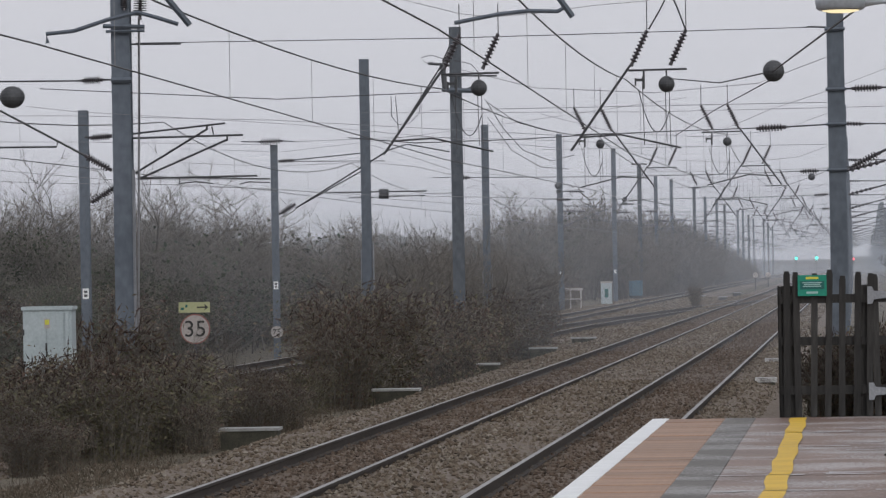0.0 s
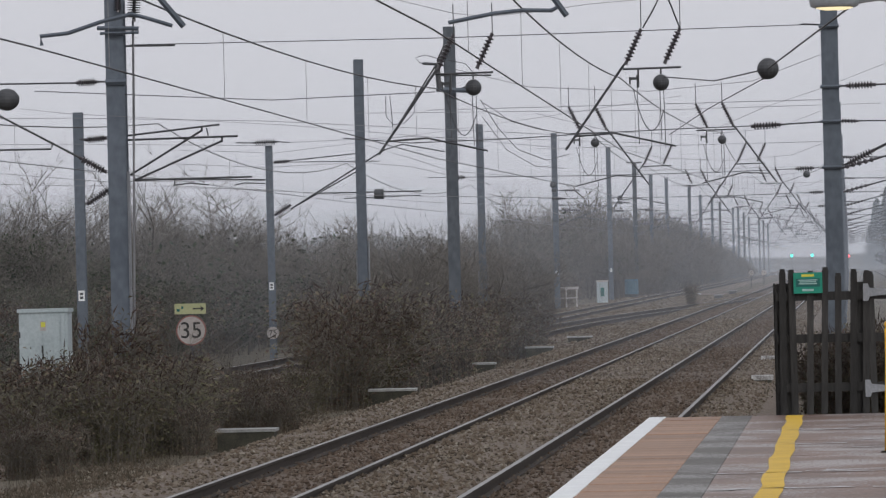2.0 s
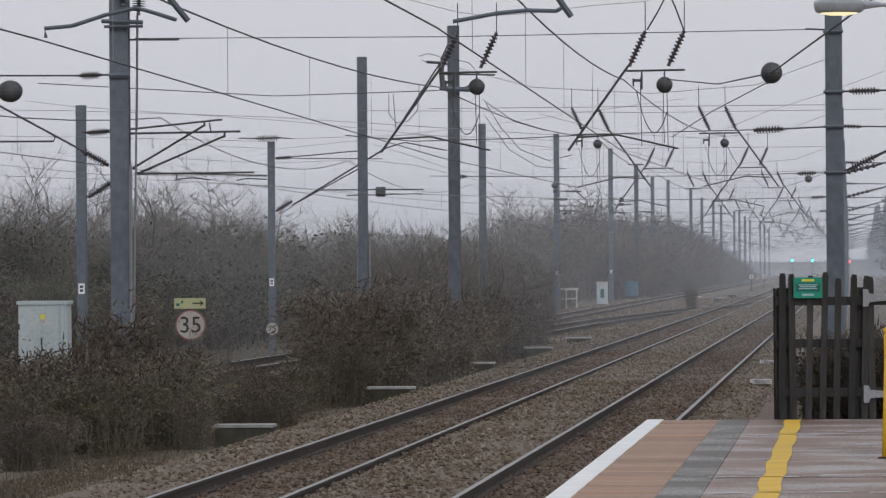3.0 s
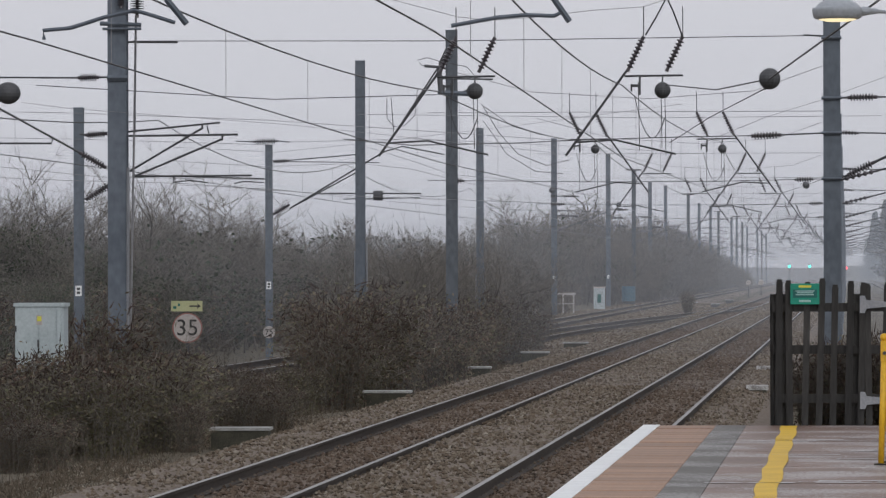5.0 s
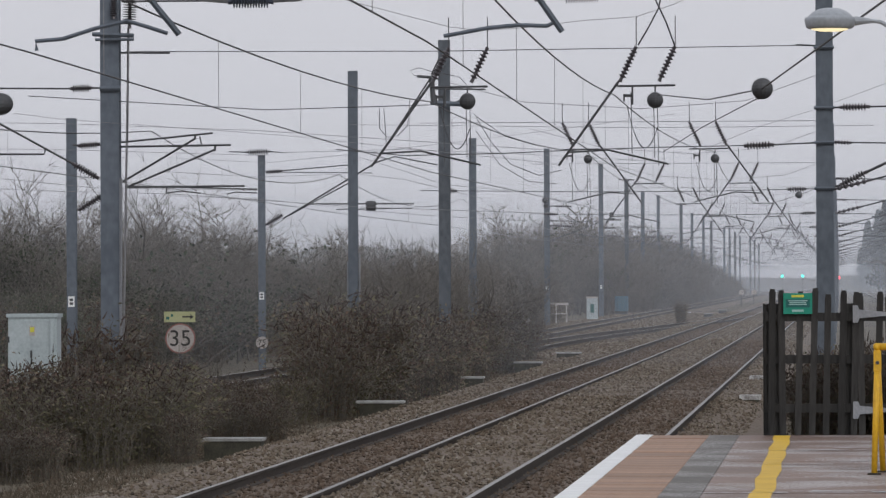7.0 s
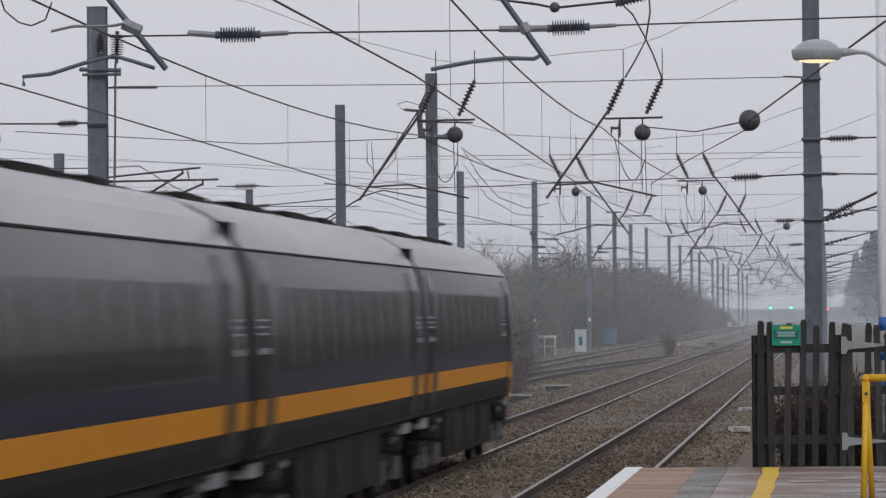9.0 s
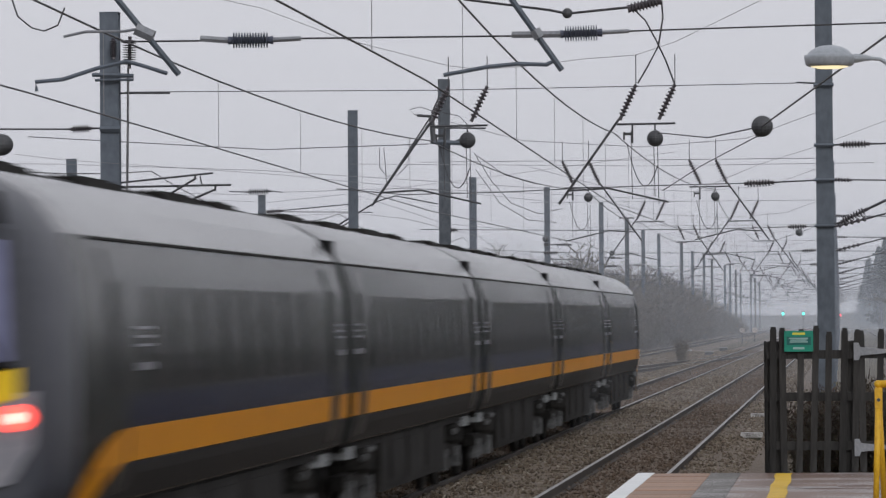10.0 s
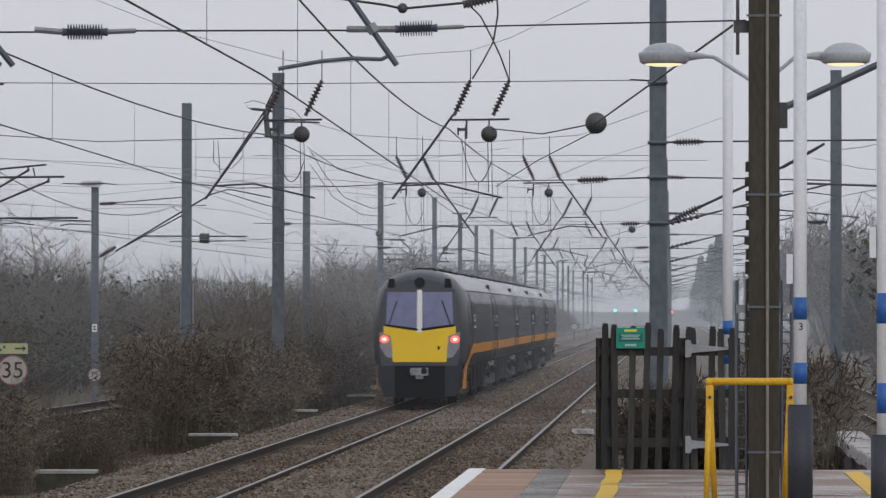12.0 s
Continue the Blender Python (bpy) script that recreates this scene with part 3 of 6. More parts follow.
# fittings on the tall mast among the brambles
bracket_mast = thing("mast_fittings", "brackets, tubes and insulators clamped to a tall mast", "overhead line", group="mast fittings")
part("bracket", tube(bmesh.new(), [(-13.60, 98.30, 7.06), (-12.84, 98.30, 7.03)], 0.045, 6), GALV, bracket_mast)
part("bracket", tube(bmesh.new(), [(-13.55, 98.30, 6.96), (-12.84, 98.30, 6.96)], 0.03, 6), GALV, bracket_mast)
part("insulator", sheds((-12.90, 98.30, 7.75), (-12.92, 98.30, 7.16), 11, 0.13), INSULATOR, bracket_mast)
part("insulator", sheds((-13.21, 98.30, 7.72), (-13.21, 98.30, 7.34), 8, 0.07), INSULATOR, bracket_mast)
part("cable", tube(bmesh.new(), [(-12.94, 98.30, 7.16), (-12.97, 98.30, 5.07)], 0.022, 6), DARK_STEEL, bracket_mast)
part("cable", tube(bmesh.new(), [(-12.94, 98.30, 6.91), (-13.05, 98.30, 1.29)], 0.022, 6), WIRE_THIN, bracket_mast)
part("cable_duct", tube(bmesh.new(), [(-13.10, 98.40, 4.43), (-13.11, 98.40, 1.34)], 0.03, 6), GALV_LIGHT, bracket_mast)
part("band", tube(bmesh.new(), [(-13.48, 98.40, 6.07), (-13.10, 98.40, 6.07)], 0.06, 6), GALV, bracket_mast)
part("insulator", sheds((-14.05, 98.60, 6.08), (-13.66, 98.60, 6.09), 8, 0.075), INSULATOR, bracket_mast)
part("tube", tube(bmesh.new(), [(-16.81, 98.60, 6.11), (-14.05, 98.60, 6.08)], 0.018, 6), DARK_STEEL, bracket_mast)
part("tube", tube(bmesh.new(), [(-13.66, 98.60, 6.09), (-13.49, 98.60, 6.09)], 0.02, 6), DARK_STEEL, bracket_mast)
part("turnbuckle", tube(bmesh.new(), [(-13.12, 98.60, 6.73), (-12.21, 98.60, 6.72)], 0.02, 6), DARK_STEEL, bracket_mast)
part("tube", tube(bmesh.new(), [(-13.12, 98.60, 5.09), (-11.43, 98.60, 5.25)], 0.02, 6), DARK_STEEL, bracket_mast)
part("tube", tube(bmesh.new(), [(-13.12, 98.60, 5.01), (-11.10, 98.60, 5.03)], 0.022, 6), DARK_STEEL, bracket_mast)
part("tube", tube(bmesh.new(), [(-13.09, 98.60, 4.37), (-11.74, 98.60, 5.16)], 0.022, 6), DARK_STEEL, bracket_mast)
part("tube", tube(bmesh.new(), [(-13.01, 98.60, 4.27), (-11.39, 98.60, 4.95)], 0.022, 6), DARK_STEEL, bracket_mast)
part("tube", tube(bmesh.new(), [(-12.98, 98.60, 4.27), (-10.85, 98.60, 4.28)], 0.02, 6), DARK_STEEL, bracket_mast)
part("tube", tube(bmesh.new(), [(-12.98, 98.60, 4.29), (-10.62, 98.60, 4.22)], 0.014, 6), DARK_STEEL, bracket_mast)
part("steady_arm", tube(bmesh.new(), [(-12.30, 98.60, 4.16), (-12.00, 98.60, 4.19), (-11.65, 98.60, 4.15)], 0.012, 6), DARK_STEEL, bracket_mast)
part("steady_arm", tube(bmesh.new(), [(-12.28, 98.60, 4.27), (-12.29, 98.60, 4.16)], 0.012, 6), DARK_STEEL, bracket_mast)
part("steady_arm", tube(bmesh.new(), [(-11.18, 98.60, 4.13), (-11.01, 98.60, 4.17), (-10.62, 98.60, 4.15)], 0.012, 6), DARK_STEEL, bracket_mast)
part("tube", tube(bmesh.new(), [(-11.76, 98.60, 5.16), (-11.76, 98.60, 5.22)], 0.02, 6), DARK_STEEL, bracket_mast)
part("tube", tube(bmesh.new(), [(-11.67, 98.60, 5.19), (-11.64, 98.60, 5.05)], 0.014, 6), DARK_STEEL, bracket_mast)
part("tube", tube(bmesh.new(), [(-11.39, 98.60, 5.03), (-11.39, 98.60, 4.92)], 0.02, 6), DARK_STEEL, bracket_mast)
part("insulator", sheds((-13.91, 98.60, 5.03), (-13.51, 98.60, 5.06), 8, 0.07), INSULATOR, bracket_mast)
part("insulator", sheds((-14.02, 98.60, 4.71), (-13.53, 98.60, 4.43), 9, 0.075), INSULATOR, bracket_mast)
part("tube", tube(bmesh.new(), [(-15.57, 98.60, 5.56), (-14.02, 98.60, 4.71)], 0.022, 6), DARK_STEEL, bracket_mast)
part("tube", tube(bmesh.new(), [(-16.21, 98.60, 4.89), (-14.54, 98.60, 4.88), (-14.52, 98.60, 4.96)], 0.02, 6), DARK_STEEL, bracket_mast)
part("insulator", sheds((-13.91, 98.60, 3.85), (-13.46, 98.60, 4.13), 9, 0.075), INSULATOR, bracket_mast)
part("tube", tube(bmesh.new(), [(-14.01, 98.60, 5.05), (-13.89, 98.60, 5.03)], 0.02, 6), DARK_STEEL, bracket_mast)
part("float_ball", sphere(bmesh.new(), (-15.03, 96.60, 5.74), 0.20, 1.15), DARK_STEEL, bracket_mast, "dark ball-shaped tension weight")
wire("cross_wire", "thin pale cross wire", [(-14.79, 96.60, 5.57), (-14.62, 96.60, 5.55), (-13.93, 96.60, 5.46), (-9.96, 96.60, 5.15), (-5.21, 96.60, 4.63)], 0.0039, WIRE_THIN)

# cross wires of the second headspan
wire("cross_wire", "straight upper cross wire between two masts", [(-13.04, 98.60, 6.75), (-7.24, 98.60, 6.72), (-0.50, 98.60, 6.78)], 0.008, WIRE)
wire("cross_wire", "sagging cross wire between masts", [(-14.83, 98.60, 5.95), (-10.46, 98.60, 5.67), (-7.46, 98.60, 5.74)], 0.008, WIRE)
wire("cross_wire", "thin pale cross wire", [(-16.20, 98.60, 5.48), (-14.22, 98.60, 5.44), (-10.57, 98.60, 5.29), (-5.36, 98.60, 4.91)], 0.0047, WIRE_THIN)
wire("cross_wire", "long thin cross wire", [(-16.21, 98.60, 5.00), (-14.12, 98.60, 4.96), (-10.58, 98.60, 4.84)], 0.0043, WIRE_THIN)
wire("cross_wire", "long thin cross wire", [(-8.91, 98.60, 5.39), (-3.55, 98.60, 5.30), (0.62, 98.60, 5.32)], 0.0043, WIRE_THIN)
wire("cross_wire", "thin pale lower wire", [(-16.22, 98.60, 4.53), (-13.61, 98.60, 4.26), (-10.59, 98.60, 4.20)], 0.0047, WIRE_THIN)
wire("cross_wire", "thin pale lower wire", [(-16.22, 98.60, 4.29), (-14.24, 98.60, 4.20), (-12.15, 98.60, 4.14), (-8.84, 98.60, 3.89), (-5.23, 98.60, 3.75)], 0.0047, WIRE_THIN)
wire("headspan_cable", "headspan cable sagging between the mast tops", [(-11.66, 98.60, 8.52), (-10.52, 98.60, 8.26), (-9.07, 98.60, 7.69), (-7.94, 98.60, 7.39), (-7.08, 98.60, 7.16), (-6.49, 98.60, 7.09), (-5.67, 98.60, 7.14), (-4.63, 98.60, 7.26), (-3.68, 98.60, 7.32), (-2.97, 98.60, 7.55), (-2.22, 98.60, 7.90), (-1.34, 98.60, 8.32)], 0.0055, WIRE_THIN)
wire("cross_wire", "lower cross wire of the headspan", [(-1.55, 98.60, 4.97), (-2.99, 98.60, 4.95), (-4.63, 98.60, 4.91), (-6.08, 98.60, 4.85), (-7.93, 98.60, 4.82), (-9.17, 98.60, 4.94)], 0.009, WIRE)
wire("cross_wire", "thin pale rising wire", [(-2.58, 98.60, 4.85), (-1.45, 98.60, 5.31), (-0.42, 98.60, 5.62), (1.12, 98.60, 6.18)], 0.0039, WIRE_THIN)
second_span = thing("headspan", "second headspan with dark insulators and drop tubes", "overhead line", group="headspans")
part("insulator", sheds((-1.73, 98.60, 4.96), (-1.19, 98.60, 4.98), 8, 0.075), INSULATOR, second_span)
part("turnbuckle", tube(bmesh.new(), [(-1.19, 98.60, 4.98), (-0.42, 98.60, 5.01)], 0.016, 6), DARK_STEEL, second_span)
part("band", tube(bmesh.new(), [(-0.46, 98.40, 5.01), (-0.09, 98.40, 5.01)], 0.035, 6), GALV, second_span)
part("insulator", sheds((0.01, 98.60, 5.65), (0.55, 98.60, 5.66), 8, 0.075), INSULATOR, second_span)
part("tube", tube(bmesh.new(), [(-0.11, 98.60, 5.65), (0.01, 98.60, 5.65)], 0.018, 6), DARK_STEEL, second_span)
part("tube", tube(bmesh.new(), [(0.55, 98.60, 5.66), (3.78, 98.60, 5.69)], 0.018, 6), DARK_STEEL, second_span)
part("band", tube(bmesh.new(), [(-0.46, 98.40, 5.64), (-0.09, 98.40, 5.64)], 0.035, 6), GALV, second_span)
part("insulator", sheds((0.01, 98.60, 4.24), (0.50, 98.60, 4.48), 8, 0.08), INSULATOR, second_span)
part("tube", tube(bmesh.new(), [(-0.13, 98.60, 4.20), (0.01, 98.60, 4.24)], 0.02, 6), DARK_STEEL, second_span)
part("tube", tube(bmesh.new(), [(0.50, 98.60, 4.48), (0.91, 98.60, 4.67), (1.53, 98.60, 4.95), (2.75, 98.60, 5.62)], 0.028, 6), DARK_STEEL, second_span)
part("band", tube(bmesh.new(), [(-0.46, 98.40, 4.18), (-0.09, 98.40, 4.18)], 0.035, 6), GALV, second_span)
part("turnbuckle", tube(bmesh.new(), [(-0.78, 98.60, 6.79), (-0.42, 98.60, 6.77)], 0.018, 6), DARK_STEEL, second_span)
part("band", tube(bmesh.new(), [(-0.46, 98.40, 6.73), (-0.09, 98.40, 6.73)], 0.035, 6), GALV, second_span)

# cable with ball weight between the near mast and the second headspan
tie = wire("tie_cable", "taut cable with a dark ball weight", [(0.51, 46.60, 5.00), (-0.99, 70.00, 4.99), (-2.12, 88.00, 5.45), (-3.28, 98.60, 5.90)], 0.011)
wire("tie_cable", "lower taut cable below the ball weight", [(-1.06, 70.50, 4.88), (-2.21, 88.00, 5.01), (-3.21, 98.60, 4.85)], 0.008)
part("ball_weight", sphere(bmesh.new(), (-0.99, 70.00, 4.99), 0.14), DARK_STEEL, tie, "dark ball weight")
part("shackle", tube(bmesh.new(), [(-1.06, 70.00, 4.86), (-1.03, 70.00, 4.90)], 0.03, 6), DARK_STEEL, tie)

far_tie = wire("tie_cable", "taut cable with a dark ball weight", [(-0.3, 198, 6.05), (-1.65, 220, 5.97), (-3.4, 250, 5.95)], 0.012)
part("ball_weight", sphere(bmesh.new(), (-1.65, 220, 5.97), 0.15), DARK_STEEL, far_tie, "dark ball weight")

# platform-line cantilevers seen beyond the platform mast
far_side = thing("mast_fittings", "dark cantilever tubes over the platform line", "overhead line", group="mast fittings")
part("tube", tube(bmesh.new(), [(0.94, 48.00, 4.33), (1.88, 48.00, 4.76)], 0.035, 6), GALV, far_side)
part("tube", tube(bmesh.new(), [(0.90, 48.00, 4.24), (0.99, 48.00, 4.31)], 0.03, 6), DARK_STEEL, far_side)
part("tube", tube(bmesh.new(), [(3.11, 128.00, 5.61), (5.17, 128.00, 5.54)], 0.03, 6), DARK_STEEL, far_side)
part("tube", tube(bmesh.new(), [(2.58, 128.00, 5.97), (3.44, 128.00, 6.45)], 0.025, 6), DARK_STEEL, far_side)
part("insulator", sheds((3.18, 128.00, 4.70), (3.64, 128.00, 4.70), 7, 0.08), INSULATOR, far_side)
part("tube", tube(bmesh.new(), [(2.58, 128.00, 5.41), (2.91, 128.00, 5.44), (3.84, 128.00, 5.32)], 0.014, 6), DARK_STEEL, far_side)
wire("cross_wire", "thin wire beside the platform line", [(3.98, 128.00, 6.41), (4.51, 128.00, 6.47), (5.17, 128.00, 6.63)], 0.008, WIRE)
wire("cross_wire", "thin wire beside the platform line", [(2.78, 128.00, 4.88), (4.11, 128.00, 5.34), (5.17, 128.00, 5.54)], 0.006, WIRE)
wire("cross_wire", "thin wire beside the platform line", [(3.31, 128.00, 6.21), (4.37, 128.00, 5.97), (5.17, 128.00, 5.89)], 0.006, WIRE)

# fittings of the dark headspan mast and the low masts
span_mast = thing("mast_fittings", "insulators, jumpers and tubes on a headspan mast", "overhead line", group="mast fittings")
part("tube", tube(bmesh.new(), [(-10.31, 139.60, 8.26), (-10.50, 139.60, 7.87)], 0.02, 6), DARK_STEEL, span_mast)
part("insulator", sheds((-10.18, 139.60, 8.33), (-10.47, 139.60, 7.84), 9, 0.08), INSULATOR, span_mast)
part("strut", tube(bmesh.new(), [(-10.46, 139.60, 7.87), (-11.96, 139.60, 5.61)], 0.023, 6), DARK_STEEL, span_mast)
part("strut", tube(bmesh.new(), [(-11.93, 139.60, 5.61), (-14.38, 139.60, 4.15)], 0.023, 6), DARK_STEEL, span_mast)
part("insulator", sheds((-14.81, 139.60, 4.00), (-14.38, 139.60, 4.26), 9, 0.09), INSULATOR, span_mast)
part("strut", tube(bmesh.new(), [(-12.40, 139.60, 5.21), (-14.38, 139.60, 4.15)], 0.018, 6), DARK_STEEL, span_mast)
part("bracket", tube(bmesh.new(), [(-10.87, 139.60, 7.82), (-10.50, 139.60, 7.79)], 0.04, 6), DARK_STEEL, span_mast)
part("crossbar", tube(bmesh.new(), [(-10.53, 139.60, 7.50), (-9.10, 139.60, 7.47)], 0.025, 6), DARK_STEEL, span_mast)
part("switch_box", tube(bmesh.new(), [(-10.50, 139.60, 7.79), (-10.45, 139.60, 7.14)], 0.07, 8), DARK_STEEL, span_mast)
part("bracket", tube(bmesh.new(), [(-10.53, 139.60, 7.14), (-9.70, 139.60, 7.09)], 0.07, 6), GALV, span_mast)
part("tube", tube(bmesh.new(), [(-9.99, 139.60, 7.09), (-9.48, 139.60, 7.31)], 0.03, 6), DARK_STEEL, span_mast)
part("jumper", tube(bmesh.new(), [(-10.65, 139.60, 7.78), (-10.94, 139.60, 7.84), (-11.06, 139.60, 7.97), (-10.80, 139.60, 8.04), (-10.43, 139.60, 7.92)], 0.01, 6), WIRE, span_mast)
part("jumper", tube(bmesh.new(), [(-10.21, 139.60, 7.89), (-9.77, 139.60, 7.79), (-9.48, 139.60, 7.46)], 0.01, 6), WIRE, span_mast)
part("jumper", tube(bmesh.new(), [(-11.85, 139.60, 6.99), (-11.85, 139.60, 6.48), (-11.67, 139.60, 6.26), (-11.38, 139.60, 6.29), (-11.12, 139.60, 6.55), (-11.06, 139.60, 7.21)], 0.01, 6), WIRE, span_mast)
part("jumper", tube(bmesh.new(), [(-11.74, 139.60, 6.99), (-11.70, 139.60, 6.48), (-11.67, 139.60, 6.00)], 0.01, 6), WIRE, span_mast)
part("steady_arm", tube(bmesh.new(), [(-11.93, 139.60, 5.61), (-11.45, 139.60, 5.75), (-10.36, 139.60, 5.53)], 0.018, 6), DARK_STEEL, span_mast)
part("tube", tube(bmesh.new(), [(-14.74, 139.60, 5.37), (-12.55, 139.60, 5.55)], 0.016, 6), DARK_STEEL, span_mast)
part("tube", tube(bmesh.new(), [(-14.74, 139.60, 5.37), (-12.04, 139.60, 5.33)], 0.012, 6), DARK_STEEL, span_mast)
part("insulator", sheds((-14.80, 139.60, 5.37), (-14.38, 139.60, 5.39), 8, 0.06), INSULATOR, span_mast)
part("tube", tube(bmesh.new(), [(-13.64, 139.60, 4.54), (-10.97, 139.60, 4.53)], 0.02, 6), DARK_STEEL, span_mast)
part("tube", tube(bmesh.new(), [(-12.99, 139.60, 4.39), (-11.01, 139.60, 4.42)], 0.014, 6), DARK_STEEL, span_mast)
part("drum", spin(bmesh.new(), (-12.20, 139.60, 4.48), (-11.96, 139.60, 4.48), [(0, 0.13), (1, 0.13)], 12), DARK_STEEL, span_mast)
part("insulator", sheds((-19.18, 174.70, 6.73), (-18.36, 174.70, 6.75), 9, 0.11), INSULATOR, span_mast)
part("tube", tube(bmesh.new(), [(-19.73, 174.70, 6.75), (-19.18, 174.70, 6.73)], 0.02, 6), DARK_STEEL, span_mast)
part("tube", tube(bmesh.new(), [(-18.36, 174.70, 6.75), (-17.99, 174.70, 6.71)], 0.02, 6), DARK_STEEL, span_mast)
wire("cross_wire", "thin wire between low masts", [(-14.42, 140.00, 5.88), (-11.26, 140.00, 5.95), (-8.63, 140.00, 5.83), (-4.83, 140.00, 5.61)], 0.0055, WIRE_THIN)
wire("cross_wire", "thin pale slack wire", [(-17.43, 140.00, 5.76), (-14.79, 140.00, 5.62), (-12.58, 140.00, 5.83), (-8.63, 140.00, 6.27), (-4.24, 140.00, 6.82)], 0.0047, WIRE_THIN)
wire("cross_wire", "thin wire between low masts", [(-17.43, 140.00, 5.40), (-15.08, 140.00, 5.25), (-12.58, 140.00, 5.32), (-11.26, 140.00, 5.17), (-9.21, 140.00, 4.66)], 0.0055, WIRE_THIN)
wire("cross_wire", "thin pale low wire", [(-17.43, 140.00, 4.78), (-14.79, 140.00, 4.66), (-12.58, 140.00, 4.40), (-10.53, 140.00, 4.22), (-8.04, 140.00, 4.08)], 0.0047, WIRE_THIN)
wire("cross_wire", "thin pale slack wire", [(-12.44, 140.00, 5.76), (-11.26, 140.00, 5.39), (-10.24, 140.00, 5.03), (-8.04, 140.00, 4.81)], 0.0055, WIRE_THIN)
wire("cross_wire", "dark drooping feeder cable", [(-9.43, 140.00, 6.86), (-8.99, 140.00, 6.12), (-8.48, 140.00, 5.54), (-7.75, 140.00, 5.25), (-7.16, 140.00, 5.39)], 0.009, WIRE)
wire("cross_wire", "dark drooping feeder cable", [(-9.36, 140.00, 6.78), (-8.63, 140.00, 6.27), (-7.90, 140.00, 6.05), (-7.09, 140.00, 5.90)], 0.009, WIRE)
wire("cross_wire", "dark drooping feeder cable", [(-9.39, 140.00, 6.42), (-8.77, 140.00, 5.54), (-8.04, 140.00, 5.10), (-7.31, 140.00, 5.03)], 0.008, WIRE)

# ---- platform furniture ----
TIMBER = material("black_stained_timber", (0.011, 0.0105, 0.010), (0.042, 0.040, 0.038), 0.8, 0, 4, 50, 0.3, 0.35, (1, 1, 0.12))
GREEN = material("green_enamel_sign", (0.0, 0.20, 0.13), (0.0, 0.25, 0.17), 0.4, 0, 4, 30)
GREEN_DARK = material("dark_green_sign_band", (0.0, 0.09, 0.08), (0.0, 0.11, 0.10), 0.4)
SIGN_YELLOW = material("yellow_sign_print", (0.55, 0.55, 0.05), (0.65, 0.62, 0.08), 0.5)
SIGN_PALE = material("pale_sign_print", (0.25, 0.42, 0.40), (0.32, 0.50, 0.47), 0.5)
BARRIER = material("yellow_barrier_paint", (0.62, 0.34, 0.015), (0.80, 0.47, 0.02), 0.5, 0, 3, 40, 0.05)
POST_WHITE = material("white_post_paint", (0.62, 0.64, 0.68), (0.74, 0.76, 0.80), 0.5, 0, 2, 30)
POST_BLUE = material("blue_post_band", (0.015, 0.09, 0.32), (0.025, 0.12, 0.40), 0.5, 0, 3, 30)
POST_BASE = material("dark_slate_post_base", (0.028, 0.032, 0.045), (0.045, 0.05, 0.065), 0.6, 0, 2, 30, 0.1)
LAMP_GLOW = glow("warm_lamp_lens", (1.0, 0.86, 0.52), 0.95)
LAMP_SHELL = material("grey_lamp_housing", (0.34, 0.37, 0.40), (0.46, 0.49, 0.53), 0.5, 0, 4, 30)
CABINET = material("pale_grey_cabinet", (0.33, 0.385, 0.40), (0.45, 0.51, 0.525), 0.6, 0, 2, 25, 0.05)
SIGN_WHITE = material("dull_white_sign", (0.33, 0.30, 0.28), (0.47, 0.43, 0.41), 0.6, 0, 3, 30)
SIGN_RED = material("faded_red_sign_rim", (0.22, 0.09, 0.08), (0.30, 0.13, 0.11), 0.6)
SIGN_LIME = material("faded_lime_sign", (0.36, 0.38, 0.20), (0.46, 0.46, 0.27), 0.6, 0, 4, 30)
INK = material("black_sign_ink", (0.015, 0.015, 0.015), (0.03, 0.03, 0.03), 0.7)


def lettering(name, text, size, mat, parent, at):
    cu = bpy.data.curves.new(name, "FONT")
    cu.body, cu.size, cu.align_x, cu.align_y, cu.extrude = text, size, "CENTER", "CENTER", 0.003
    ob = bpy.data.objects.new(name, cu)
    scene.collection.objects.link(ob)
    me = bpy.data.meshes.new_from_object(ob.evaluated_get(bpy.context.evaluated_depsgraph_get()))
    bpy.data.objects.remove(ob)
    me.materials.clear()
    me.materials.append(mat)
    ob = new(name, me)
    ob.parent, ob.matrix_basis = parent, at @ pose(0, 0, 0, 90)
    return ob


